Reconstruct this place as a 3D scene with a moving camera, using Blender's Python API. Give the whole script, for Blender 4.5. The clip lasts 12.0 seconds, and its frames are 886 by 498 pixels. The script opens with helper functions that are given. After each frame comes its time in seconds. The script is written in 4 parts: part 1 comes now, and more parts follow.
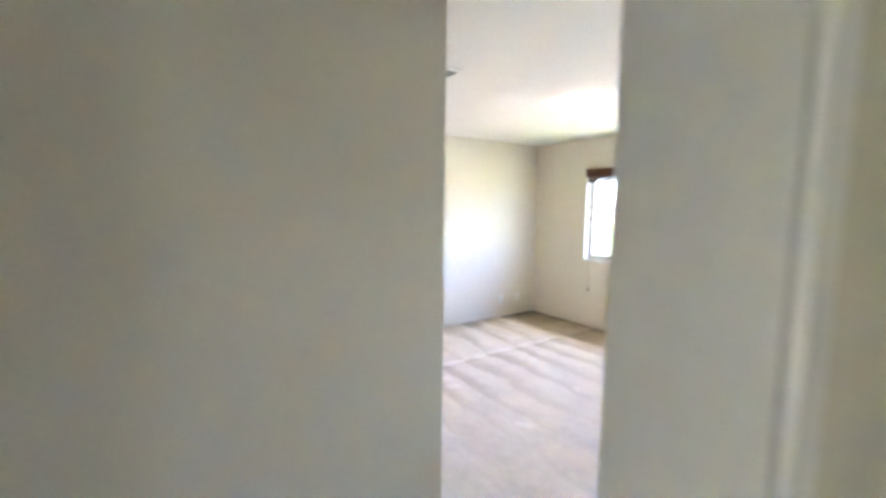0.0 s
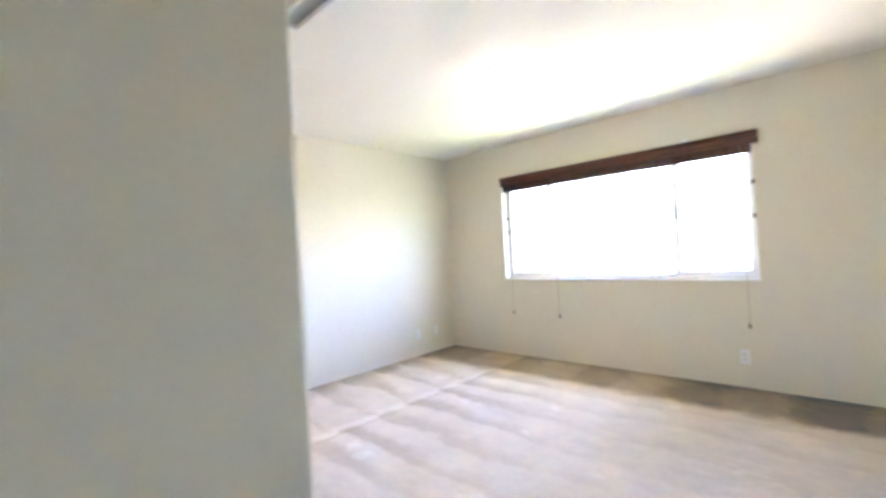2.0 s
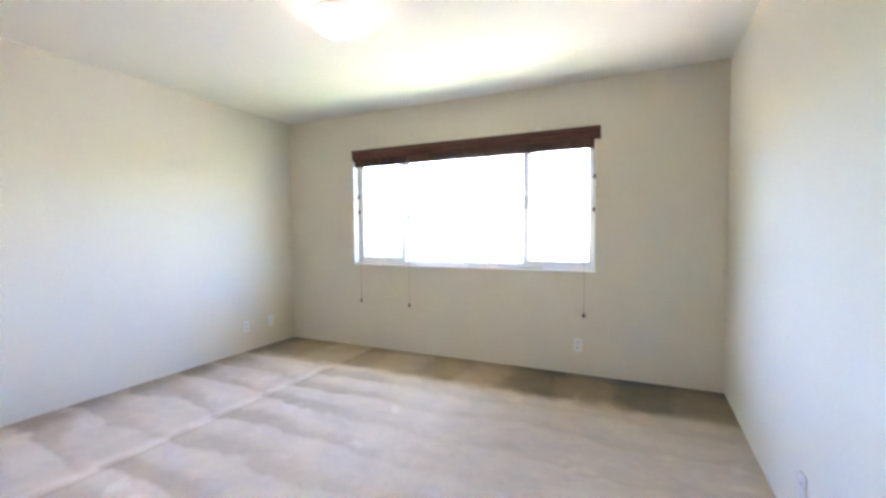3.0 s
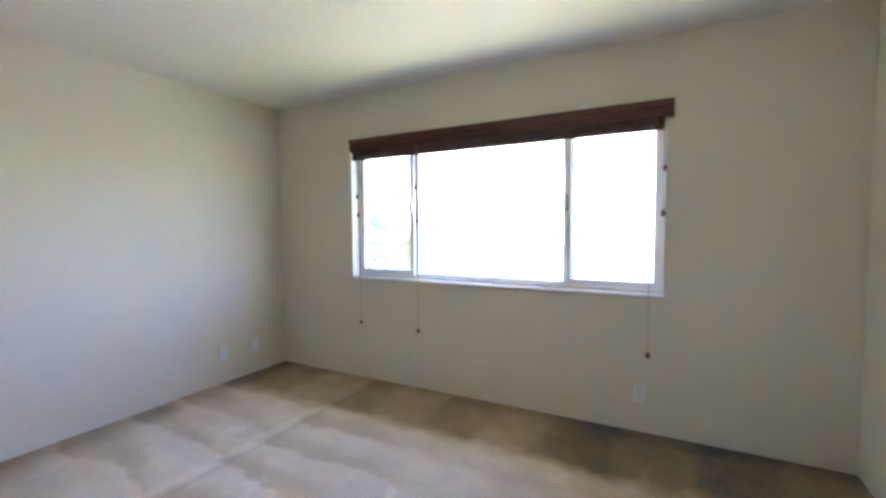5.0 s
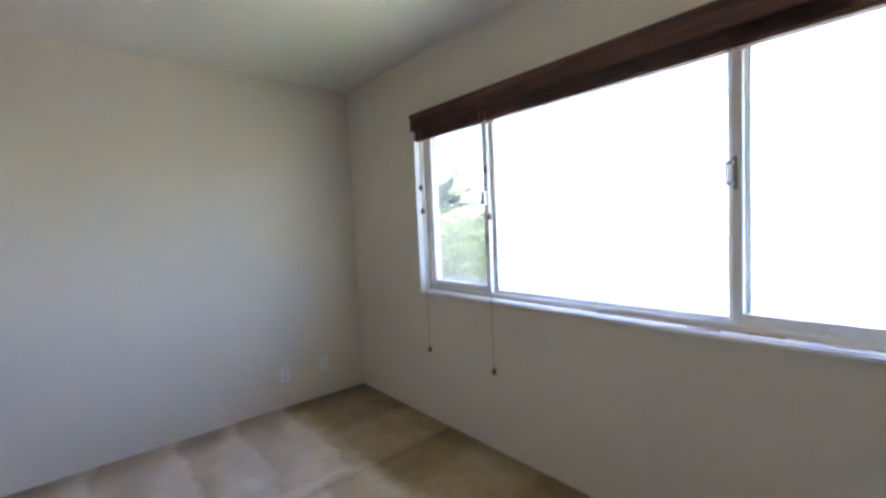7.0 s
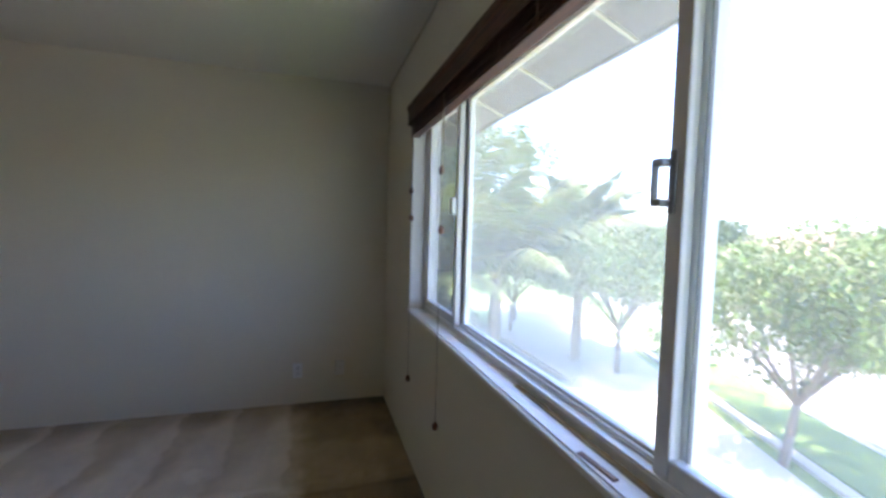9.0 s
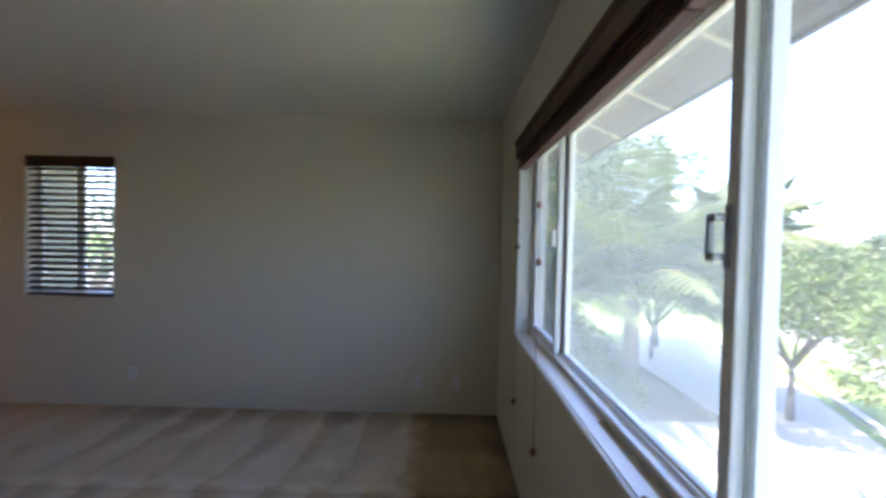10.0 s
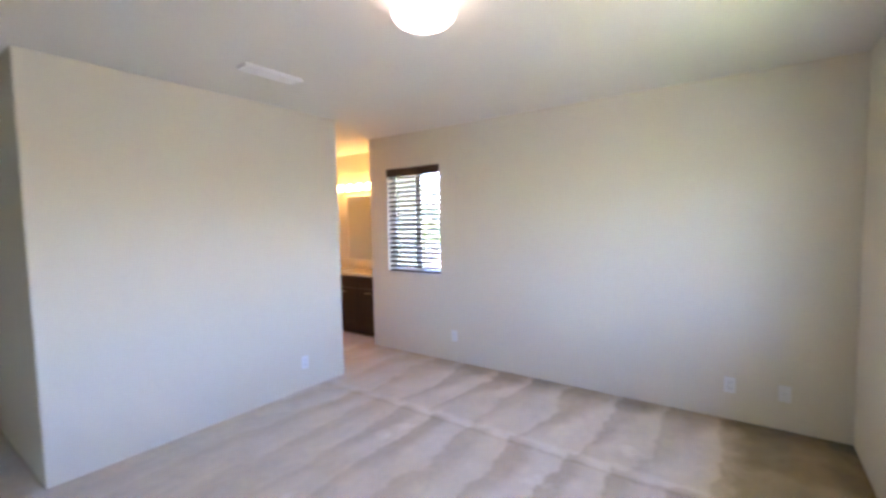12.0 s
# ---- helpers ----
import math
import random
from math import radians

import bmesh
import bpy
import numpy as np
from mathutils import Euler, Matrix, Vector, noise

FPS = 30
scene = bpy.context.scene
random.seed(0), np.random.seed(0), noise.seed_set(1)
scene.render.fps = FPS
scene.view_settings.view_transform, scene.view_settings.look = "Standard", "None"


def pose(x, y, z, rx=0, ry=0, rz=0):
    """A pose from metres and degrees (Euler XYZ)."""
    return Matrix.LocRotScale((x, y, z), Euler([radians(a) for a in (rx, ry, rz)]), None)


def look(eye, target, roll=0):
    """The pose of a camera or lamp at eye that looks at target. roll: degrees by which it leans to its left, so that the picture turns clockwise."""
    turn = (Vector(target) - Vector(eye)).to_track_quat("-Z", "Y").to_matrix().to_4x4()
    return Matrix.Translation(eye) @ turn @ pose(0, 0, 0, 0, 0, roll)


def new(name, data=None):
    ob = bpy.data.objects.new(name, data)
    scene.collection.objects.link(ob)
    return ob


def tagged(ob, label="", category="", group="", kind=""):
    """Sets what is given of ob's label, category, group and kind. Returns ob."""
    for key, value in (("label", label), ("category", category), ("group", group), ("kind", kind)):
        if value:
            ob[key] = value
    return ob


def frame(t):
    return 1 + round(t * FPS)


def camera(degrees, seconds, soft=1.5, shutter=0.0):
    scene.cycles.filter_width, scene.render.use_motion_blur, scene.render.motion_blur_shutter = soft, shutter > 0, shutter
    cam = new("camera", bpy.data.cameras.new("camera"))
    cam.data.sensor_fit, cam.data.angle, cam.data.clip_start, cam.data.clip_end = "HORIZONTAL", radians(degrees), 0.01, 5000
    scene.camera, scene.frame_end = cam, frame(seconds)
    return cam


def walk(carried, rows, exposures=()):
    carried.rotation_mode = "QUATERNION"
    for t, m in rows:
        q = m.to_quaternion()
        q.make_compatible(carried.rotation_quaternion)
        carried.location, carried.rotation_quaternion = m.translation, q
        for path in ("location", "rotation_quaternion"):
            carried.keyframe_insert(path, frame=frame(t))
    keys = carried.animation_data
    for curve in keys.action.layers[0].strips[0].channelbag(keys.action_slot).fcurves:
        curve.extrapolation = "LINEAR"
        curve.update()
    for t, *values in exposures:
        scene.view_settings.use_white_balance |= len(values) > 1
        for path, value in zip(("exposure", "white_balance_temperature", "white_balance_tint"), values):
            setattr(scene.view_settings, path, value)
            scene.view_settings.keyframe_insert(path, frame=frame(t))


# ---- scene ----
cam = camera(92.4, 12.0, soft=2.9, shutter=0.5)
PATH = [
    (0, (4.436, -4.704, 1.574), (2.795, -3.579, 1.368), 0.6),
    (0.5, (4.247, -4.636, 1.509), (2.488, -3.712, 1.282), -1.2),
    (1, (4.058, -4.546, 1.411), (2.305, -3.601, 1.224), -1.9),
    (1.5, (3.874, -4.408, 1.315), (2.266, -3.221, 1.228), -1.8),
    (2, (3.788, -4.145, 1.241), (2.416, -2.69, 1.252), -3.3),
    (2.5, (3.789, -3.89, 1.165), (2.659, -2.24, 1.171), -2.5),
    (3, (3.65, -3.687, 1.219), (2.8, -1.879, 1.132), -0.4),
    (5, (3.324, -2.905, 1.319), (2.383, -1.144, 1.209), -0.5),
    (5.5, (3.195, -2.751, 1.327), (2.165, -1.039, 1.226), -1.3),
    (6, (3.148, -2.473, 1.312), (1.976, -0.861, 1.147), -4.7),
    (6.5, (3.158, -2.152, 1.317), (1.755, -0.732, 1.19), -3.4),
    (7, (3.186, -1.763, 1.331), (1.669, -0.464, 1.211), -2.6),
    (9, (3.337, -0.557, 1.375), (1.428, 0.03, 1.268), 1.6),
    (9.5, (3.421, -0.466, 1.416), (1.444, -0.168, 1.392), 2.1),
    (10, (3.502, -0.442, 1.453), (1.503, -0.461, 1.406), 1.3),
    (10.5, (3.54, -0.435, 1.448), (1.585, -0.831, 1.308), -0.9),
    (11, (3.569, -0.483, 1.45), (1.708, -1.189, 1.261), -2.3),
    (11.5, (3.576, -0.515, 1.457), (1.829, -1.473, 1.282), -2.7),
    (12, (3.621, -0.574, 1.469), (2.0, -1.738, 1.339), -1.1),
]
EXPOSURES = [
    (0.0, 6.5, 6450, 40), (0.5, 6.65, 6450, 40), (1.5, 6.6, 6400, 40), (2.0, 6.5, 6350, 39), (2.5, 6.35, 6300, 38), (3.2, 5.95, 6250, 38), (5.0, 5.3, 6250, 40), (6.5, 5.15, 6200, 41),
    (7.2, 4.65, 6200, 41), (9.0, 3.55, 6300, 37), (10.0, 3.45, 6300, 36), (10.5, 3.9, 6400, 40), (11.2, 4.75, 6350, 42), (12.0, 5.55, 6380, 44),
]
walk(cam, [(t, look(eye, target, roll)) for t, eye, target, roll in PATH], EXPOSURES)

# ---- light: sky, high sun over the roof, an added hall fill, the lamps of the place ----
world = bpy.data.worlds.new("world")
scene.world = world
world.use_nodes = True
sky = world.node_tree.nodes.new("ShaderNodeTexSky")
sky.sky_type, sky.sun_disc = "NISHITA", False
sky.dust_density = 0.9
sky.ozone_density = 8.0
SUN_UP = radians(79)
sky.sun_elevation, sky.sun_rotation = SUN_UP, radians(145)
back = world.node_tree.nodes["Background"]
back.inputs["Strength"].default_value = 0.15
world.node_tree.links.new(sky.outputs["Color"], back.inputs["Color"])
sun = new("sun", bpy.data.lights.new("sun", "SUN"))
sun.data.energy, sun.data.angle, sun.data.color = 3.0, radians(0.6), (1.0, 0.90, 0.70)
sun.matrix_world = look((20 * math.cos(SUN_UP) * 0.574, -20 * math.cos(SUN_UP) * 0.819, 20 * math.sin(SUN_UP)), (0, 0, 0))
# unseen fill lamp in the added hall opening, brightens the partition by the entry
hall_fill = new("hall_fill_lamp", bpy.data.lights.new("hall_fill_lamp", "AREA"))
hall_fill.data.shape, hall_fill.data.size, hall_fill.data.size_y = "RECTANGLE", 0.22, 0.22
hall_fill.data.energy, hall_fill.data.color = 0.03, (1.0, 0.98, 0.95)
hall_fill.matrix_world = look((6.62, -5.90, 1.6), (3.07, -4.2, 1.5))

BULB_GLOW, DOME_GLOW = 0.9, 0.16

# ---- materials ----
def material(name, colour, rough=0.6, grain=40.0, stain=1.3, vary=0.06, bump=0.05, metal=0.0, coat=0.0, per_piece=0.0, depth=0.002):
    """Paint, wood, metal or plastic: colour varied at two scales, fine relief, gloss that varies with the stains."""
    m = bpy.data.materials.new(name)
    m.use_nodes = True
    nt = m.node_tree
    N, L = nt.nodes, nt.links
    bsdf = N["Principled BSDF"]
    co = N.new("ShaderNodeTexCoord")
    fine, broad = N.new("ShaderNodeTexNoise"), N.new("ShaderNodeTexNoise")
    fine.inputs["Scale"].default_value, broad.inputs["Scale"].default_value = grain, stain
    fine.inputs["Detail"].default_value, broad.inputs["Detail"].default_value = 3.0, 4.0
    for n in (fine, broad):
        L.new(co.outputs["Object"], n.inputs["Vector"])
    add = N.new("ShaderNodeMath"); add.operation = "ADD"
    L.new(fine.outputs["Fac"], add.inputs[0]); L.new(broad.outputs["Fac"], add.inputs[1])
    val = N.new("ShaderNodeMapRange")
    val.inputs["From Min"].default_value, val.inputs["From Max"].default_value = 0.6, 1.4
    val.inputs["To Min"].default_value, val.inputs["To Max"].default_value = 1 - vary, 1 + vary
    L.new(add.outputs[0], val.inputs["Value"])
    hsv = N.new("ShaderNodeHueSaturation")
    hsv.inputs["Color"].default_value = (*colour, 1)
    last = val.outputs["Result"]
    if per_piece:
        info = N.new("ShaderNodeObjectInfo")
        r = N.new("ShaderNodeMapRange")
        r.inputs["To Min"].default_value, r.inputs["To Max"].default_value = 1 - per_piece, 1 + per_piece
        L.new(info.outputs["Random"], r.inputs["Value"])
        mul = N.new("ShaderNodeMath"); mul.operation = "MULTIPLY"
        L.new(last, mul.inputs[0]); L.new(r.outputs["Result"], mul.inputs[1])
        last = mul.outputs[0]
    L.new(last, hsv.inputs["Value"])
    L.new(hsv.outputs["Color"], bsdf.inputs["Base Color"])
    rr = N.new("ShaderNodeMapRange")
    rr.inputs["To Min"].default_value, rr.inputs["To Max"].default_value = max(rough - 0.08, 0.02), min(rough + 0.08, 1)
    L.new(broad.outputs["Fac"], rr.inputs["Value"]); L.new(rr.outputs["Result"], bsdf.inputs["Roughness"])
    bsdf.inputs["Metallic"].default_value = metal
    bsdf.inputs["Coat Weight"].default_value = coat
    if bump:
        b = N.new("ShaderNodeBump")
        b.inputs["Strength"].default_value, b.inputs["Distance"].default_value = bump, depth
        L.new(fine.outputs["Fac"], b.inputs["Height"]); L.new(b.outputs["Normal"], bsdf.inputs["Normal"])
    return m


def wood(name, dark, light, rough=0.4, axis="X", scale=6.0):
    """Stained wood with grain that runs along one axis."""
    m = material(name, light, rough, grain=60, vary=0.05, bump=0.08)
    nt = m.node_tree
    N, L = nt.nodes, nt.links
    co = N.new("ShaderNodeTexCoord")
    mp = N.new("ShaderNodeMapping")
    s = {"X": (0.6, 14, 14), "Y": (14, 0.6, 14), "Z": (14, 14, 0.6)}[axis]
    mp.inputs["Scale"].default_value = s
    n = N.new("ShaderNodeTexNoise")
    n.inputs["Scale"].default_value, n.inputs["Detail"].default_value, n.inputs["Distortion"].default_value = scale, 6.0, 0.6
    ramp = N.new("ShaderNodeValToRGB")
    ramp.color_ramp.elements[0].position, ramp.color_ramp.elements[0].color = 0.35, (*dark, 1)
    ramp.color_ramp.elements[1].position, ramp.color_ramp.elements[1].color = 0.68, (*light, 1)
    L.new(co.outputs["Object"], mp.inputs["Vector"]); L.new(mp.outputs["Vector"], n.inputs["Vector"])
    L.new(n.outputs["Fac"], ramp.inputs["Fac"])
    hsv = [x for x in N if x.bl_idname == "ShaderNodeHueSaturation"][0]
    L.new(ramp.outputs["Color"], hsv.inputs["Color"])
    return m


def leaf_material(name, colour, vary=0.45):
    m = bpy.data.materials.new(name)
    m.use_nodes = True
    N, L = m.node_tree.nodes, m.node_tree.links
    bsdf, out = N["Principled BSDF"], N["Material Output"]
    geo = N.new("ShaderNodeNewGeometry")
    hsv = N.new("ShaderNodeHueSaturation")
    hsv.inputs["Color"].default_value = (*colour, 1)
    v, h = N.new("ShaderNodeMapRange"), N.new("ShaderNodeMapRange")
    v.inputs["To Min"].default_value, v.inputs["To Max"].default_value = 1 - vary, 1 + vary
    h.inputs["To Min"].default_value, h.inputs["To Max"].default_value = 0.47, 0.52
    for r, k in ((v, "Value"), (h, "Hue")):
        L.new(geo.outputs["Random Per Island"], r.inputs["Value"]); L.new(r.outputs["Result"], hsv.inputs[k])
    L.new(hsv.outputs["Color"], bsdf.inputs["Base Color"])
    bsdf.inputs["Roughness"].default_value = 0.45
    tr = N.new("ShaderNodeBsdfTranslucent")
    L.new(hsv.outputs["Color"], tr.inputs["Color"])
    mix = N.new("ShaderNodeMixShader"); mix.inputs["Fac"].default_value = 0.3
    L.new(bsdf.outputs["BSDF"], mix.inputs[1]); L.new(tr.outputs["BSDF"], mix.inputs[2])
    L.new(mix.outputs["Shader"], out.inputs["Surface"])
    return m


def pane_material(name, dust=0.05, gloss=0.06):
    """Thin window glass with a film of dust."""
    m = bpy.data.materials.new(name)
    m.use_nodes = True
    N, L = m.node_tree.nodes, m.node_tree.links
    N.remove(N["Principled BSDF"])
    out = N["Material Output"]
    clear, shine, film, thin = N.new("ShaderNodeBsdfTransparent"), N.new("ShaderNodeBsdfGlossy"), N.new("ShaderNodeBsdfDiffuse"), N.new("ShaderNodeBsdfTranslucent")
    shine.inputs["Roughness"].default_value = 0.02
    clear.inputs["Color"].default_value = (0.95, 0.98, 0.97, 1)
    for d in (film, thin):
        d.inputs["Color"].default_value = (0.88, 0.92, 0.76, 1)
    both, a, b = N.new("ShaderNodeMixShader"), N.new("ShaderNodeMixShader"), N.new("ShaderNodeMixShader")
    both.inputs["Fac"].default_value = 0.6
    L.new(film.outputs[0], both.inputs[1]); L.new(thin.outputs[0], both.inputs[2])
    co, n, r = N.new("ShaderNodeTexCoord"), N.new("ShaderNodeTexNoise"), N.new("ShaderNodeMapRange")
    n.inputs["Scale"].default_value, n.inputs["Detail"].default_value = 1.4, 4.0
    L.new(co.outputs["Object"], n.inputs["Vector"])
    L.new(n.outputs["Fac"], r.inputs["Value"])
    r.inputs["To Min"].default_value, r.inputs["To Max"].default_value = dust * 0.75, dust * 1.25
    L.new(r.outputs["Result"], a.inputs["Fac"])
    L.new(clear.outputs[0], a.inputs[1]); L.new(both.outputs[0], a.inputs[2])
    b.inputs["Fac"].default_value = gloss
    L.new(a.outputs[0], b.inputs[1]); L.new(shine.outputs[0], b.inputs[2])
    L.new(b.outputs[0], out.inputs["Surface"])
    return m


def screen_material():
    """Fine dark insect mesh, too close-woven to tell its threads apart."""
    m = bpy.data.materials.new("insect_mesh")
    m.use_nodes = True
    N, L = m.node_tree.nodes, m.node_tree.links
    bsdf = N["Principled BSDF"]
    bsdf.inputs["Roughness"].default_value = 0.8
    co, n, r = N.new("ShaderNodeTexCoord"), N.new("ShaderNodeTexNoise"), N.new("ShaderNodeMapRange")
    n.inputs["Scale"].default_value = 3.0
    L.new(co.outputs["Object"], n.inputs["Vector"]); L.new(n.outputs["Fac"], r.inputs["Value"])
    r.inputs["To Min"].default_value, r.inputs["To Max"].default_value = 0.24, 0.31
    bsdf.inputs["Base Color"].default_value = (0.06, 0.065, 0.065, 1)
    clear, mix = N.new("ShaderNodeBsdfTransparent"), N.new("ShaderNodeMixShader")
    L.new(r.outputs["Result"], mix.inputs["Fac"])
    L.new(clear.outputs[0], mix.inputs[1]); L.new(bsdf.outputs["BSDF"], mix.inputs[2])
    L.new(mix.outputs["Shader"], N["Material Output"].inputs["Surface"])
    return m


def glow_material(name, colour, strength):
    m = bpy.data.materials.new(name)
    m.use_nodes = True
    bsdf = m.node_tree.nodes["Principled BSDF"]
    bsdf.inputs["Base Color"].default_value = (0.85, 0.83, 0.78, 1)
    bsdf.inputs["Roughness"].default_value = 0.3
    bsdf.inputs["Emission Color"].default_value = (*colour, 1)
    bsdf.inputs["Emission Strength"].default_value = strength
    return m


def carpet_material():
    """Beige cut-pile carpet: fibre grain, foot wear, the strokes that a vacuum cleaner left in the nap, and painted
    shade under the window.
    """
    m = bpy.data.materials.new("carpet")
    m.use_nodes = True
    N, L = m.node_tree.nodes, m.node_tree.links
    bsdf = N["Principled BSDF"]
    bsdf.inputs["Roughness"].default_value = 0.95
    bsdf.inputs["Sheen Weight"].default_value = 0.4
    bsdf.inputs["Specular IOR Level"].default_value = 0.1
    co = N.new("ShaderNodeTexCoord")

    def math_node(op, a, b=None, c=None):
        n = N.new("ShaderNodeMath"); n.operation = op
        for i, v in enumerate((a, b, c)):
            if v is None:
                continue
            if isinstance(v, (int, float)):
                n.inputs[i].default_value = v
            else:
                L.new(v, n.inputs[i])
        return n.outputs[0]

    def noise_node(scale, detail=3.0, rough=0.5):
        n = N.new("ShaderNodeTexNoise")
        n.inputs["Scale"].default_value, n.inputs["Detail"].default_value, n.inputs["Roughness"].default_value = scale, detail, rough
        L.new(co.outputs["Object"], n.inputs["Vector"])
        return n.outputs["Fac"]

    def step(v, lo, hi, to_lo=0.0, to_hi=1.0):
        n = N.new("ShaderNodeMapRange"); n.interpolation_type = "SMOOTHSTEP"
        n.inputs["From Min"].default_value, n.inputs["From Max"].default_value = lo, hi
        n.inputs["To Min"].default_value, n.inputs["To Max"].default_value = to_lo, to_hi
        L.new(v, n.inputs["Value"])
        return n.outputs["Result"]

    sep = N.new("ShaderNodeSeparateXYZ")
    L.new(co.outputs["Object"], sep.inputs[0])
    x, y = sep.outputs["X"], sep.outputs["Y"]
    wob, ragged, cloud = noise_node(1.1), noise_node(9.0, 5.0, 0.62), noise_node(4.0, 6.0, 0.62)
    loose = math_node("SUBTRACT", ragged, 0.5)
    xs = math_node("ADD", x, math_node("MULTIPLY", loose, 0.09))
    ys = math_node("ADD", y, math_node("ADD", math_node("MULTIPLY", loose, 0.10), math_node("MULTIPLY", wob, 0.45)))

    def strokes(pitch, shift, x_wide, x_thin, wide, thin):
        """Wedges of laid-over nap: crisp on one side, soft on the other, dying away from x_wide to x_thin."""
        saw = math_node("FRACT", math_node("DIVIDE", math_node("ADD", ys, shift), pitch))
        width = step(xs, min(x_wide, x_thin), max(x_wide, x_thin), wide if x_wide < x_thin else thin, thin if x_wide < x_thin else wide)
        gap = math_node("SUBTRACT", saw, width)
        soft = step(gap, -0.30, 0.16, -1.0, 1.0)
        wedge = math_node("MAXIMUM", soft, step(saw, 0.12, 0.0, -1.0, 1.0))
        return math_node("MULTIPLY", wedge, step(xs, min(x_wide, x_thin), max(x_wide, x_thin), 1.0, 0.25 if x_wide > 1 else 0.9))

    right = step(xs, 1.06, 1.12)
    west = strokes(0.37, 0.10, 0.05, 1.05, 0.85, 0.22)
    east = strokes(0.32, 0.00, 1.05, 2.60, 0.60, 0.40)
    mixed = math_node("ADD", math_node("MULTIPLY", west, math_node("SUBTRACT", 1.0, right)), math_node("MULTIPLY", east, right))
    mixed = math_node("MULTIPLY", mixed, step(noise_node(1.6, 2.0), 0.32, 0.66, 0.55, 1.25))
    # under-window strip: nap brushed the other way, with the sill's shade painted in
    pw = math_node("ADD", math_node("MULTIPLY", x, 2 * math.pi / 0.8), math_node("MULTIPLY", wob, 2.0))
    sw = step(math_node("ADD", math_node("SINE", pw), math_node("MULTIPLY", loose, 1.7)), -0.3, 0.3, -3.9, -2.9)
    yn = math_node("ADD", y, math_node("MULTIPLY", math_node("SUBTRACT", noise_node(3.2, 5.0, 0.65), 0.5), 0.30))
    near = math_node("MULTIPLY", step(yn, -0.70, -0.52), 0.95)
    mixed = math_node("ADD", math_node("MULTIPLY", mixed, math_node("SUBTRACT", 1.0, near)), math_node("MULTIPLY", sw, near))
    # darker along the walls and towards the right, and the light track
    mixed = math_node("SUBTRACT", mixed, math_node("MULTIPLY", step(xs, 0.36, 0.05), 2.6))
    # shade where the carpet meets the window wall, put into its colour
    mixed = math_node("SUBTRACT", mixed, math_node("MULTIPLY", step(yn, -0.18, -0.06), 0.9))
    mixed = math_node("SUBTRACT", mixed, math_node("MULTIPLY", math_node("MULTIPLY", step(xs, 2.3, 3.1), step(ys, -2.2, -0.9)), 2.0))
    mixed = math_node("ADD", mixed, 0.8)
    off = math_node("ABSOLUTE", math_node("SUBTRACT", xs, 1.09))
    mixed = math_node("ADD", mixed, math_node("MULTIPLY", step(off, 0.07, 0.015), 0.9))
    mixed = math_node("SUBTRACT", mixed, math_node("MULTIPLY", step(math_node("ABSOLUTE", math_node("SUBTRACT", xs, 1.155)), 0.03, 0.0), 0.8))
    # scattered scuffs where feet and furniture turned the nap
    spots = N.new("ShaderNodeTexVoronoi")
    spots.inputs["Scale"].default_value = 1.9
    shifted = N.new("ShaderNodeVectorMath"); shifted.operation = "MULTIPLY_ADD"
    warp = N.new("ShaderNodeTexNoise")
    warp.inputs["Scale"].default_value, warp.inputs["Detail"].default_value = 9.0, 3.0
    L.new(co.outputs["Object"], warp.inputs["Vector"])
    L.new(warp.outputs["Color"], shifted.inputs[0]); shifted.inputs[1].default_value = (0.30, 0.22, 0.0); L.new(co.outputs["Object"], shifted.inputs[2])
    L.new(shifted.outputs["Vector"], spots.inputs["Vector"])
    mixed = math_node("ADD", mixed, math_node("MULTIPLY", step(spots.outputs["Distance"], 0.15, 0.07), 0.9))
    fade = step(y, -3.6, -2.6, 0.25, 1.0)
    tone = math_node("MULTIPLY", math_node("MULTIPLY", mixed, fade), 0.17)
    tone = math_node("ADD", tone, math_node("MULTIPLY", math_node("SUBTRACT", cloud, 0.5), 0.55))
    mp = N.new("ShaderNodeMapping")
    mp.inputs["Scale"].default_value = (0.7, 7.0, 1.0)
    L.new(co.outputs["Object"], mp.inputs["Vector"])
    streak = N.new("ShaderNodeTexNoise")
    streak.inputs["Scale"].default_value, streak.inputs["Detail"].default_value = 2.0, 5.0
    L.new(mp.outputs["Vector"], streak.inputs["Vector"])
    tone = math_node("ADD", tone, math_node("MULTIPLY", math_node("SUBTRACT", streak.outputs["Fac"], 0.5), 0.16))
    fibre = noise_node(420.0, 2.0, 0.7)
    tone = math_node("ADD", tone, math_node("MULTIPLY", math_node("SUBTRACT", fibre, 0.5), 0.55))
    tone = math_node("ADD", tone, math_node("MULTIPLY", math_node("SUBTRACT", noise_node(60.0), 0.5), 0.22))
    tone = math_node("ADD", tone, math_node("MULTIPLY", math_node("SUBTRACT", noise_node(17.0, 5.0, 0.7), 0.5), 0.34))
    tone = math_node("ADD", tone, 1.0)
    hsv = N.new("ShaderNodeHueSaturation")
    hsv.inputs["Color"].default_value = (0.62, 0.50, 0.35, 1)
    L.new(tone, hsv.inputs["Value"])
    L.new(math_node("SUBTRACT", 1.12, math_node("MULTIPLY", mixed, 0.17)), hsv.inputs["Saturation"])
    L.new(hsv.outputs["Color"], bsdf.inputs["Base Color"])
    b = N.new("ShaderNodeBump")
    b.inputs["Strength"].default_value, b.inputs["Distance"].default_value = 0.6, 0.006
    L.new(math_node("ADD", fibre, math_node("MULTIPLY", mixed, 0.15)), b.inputs["Height"])
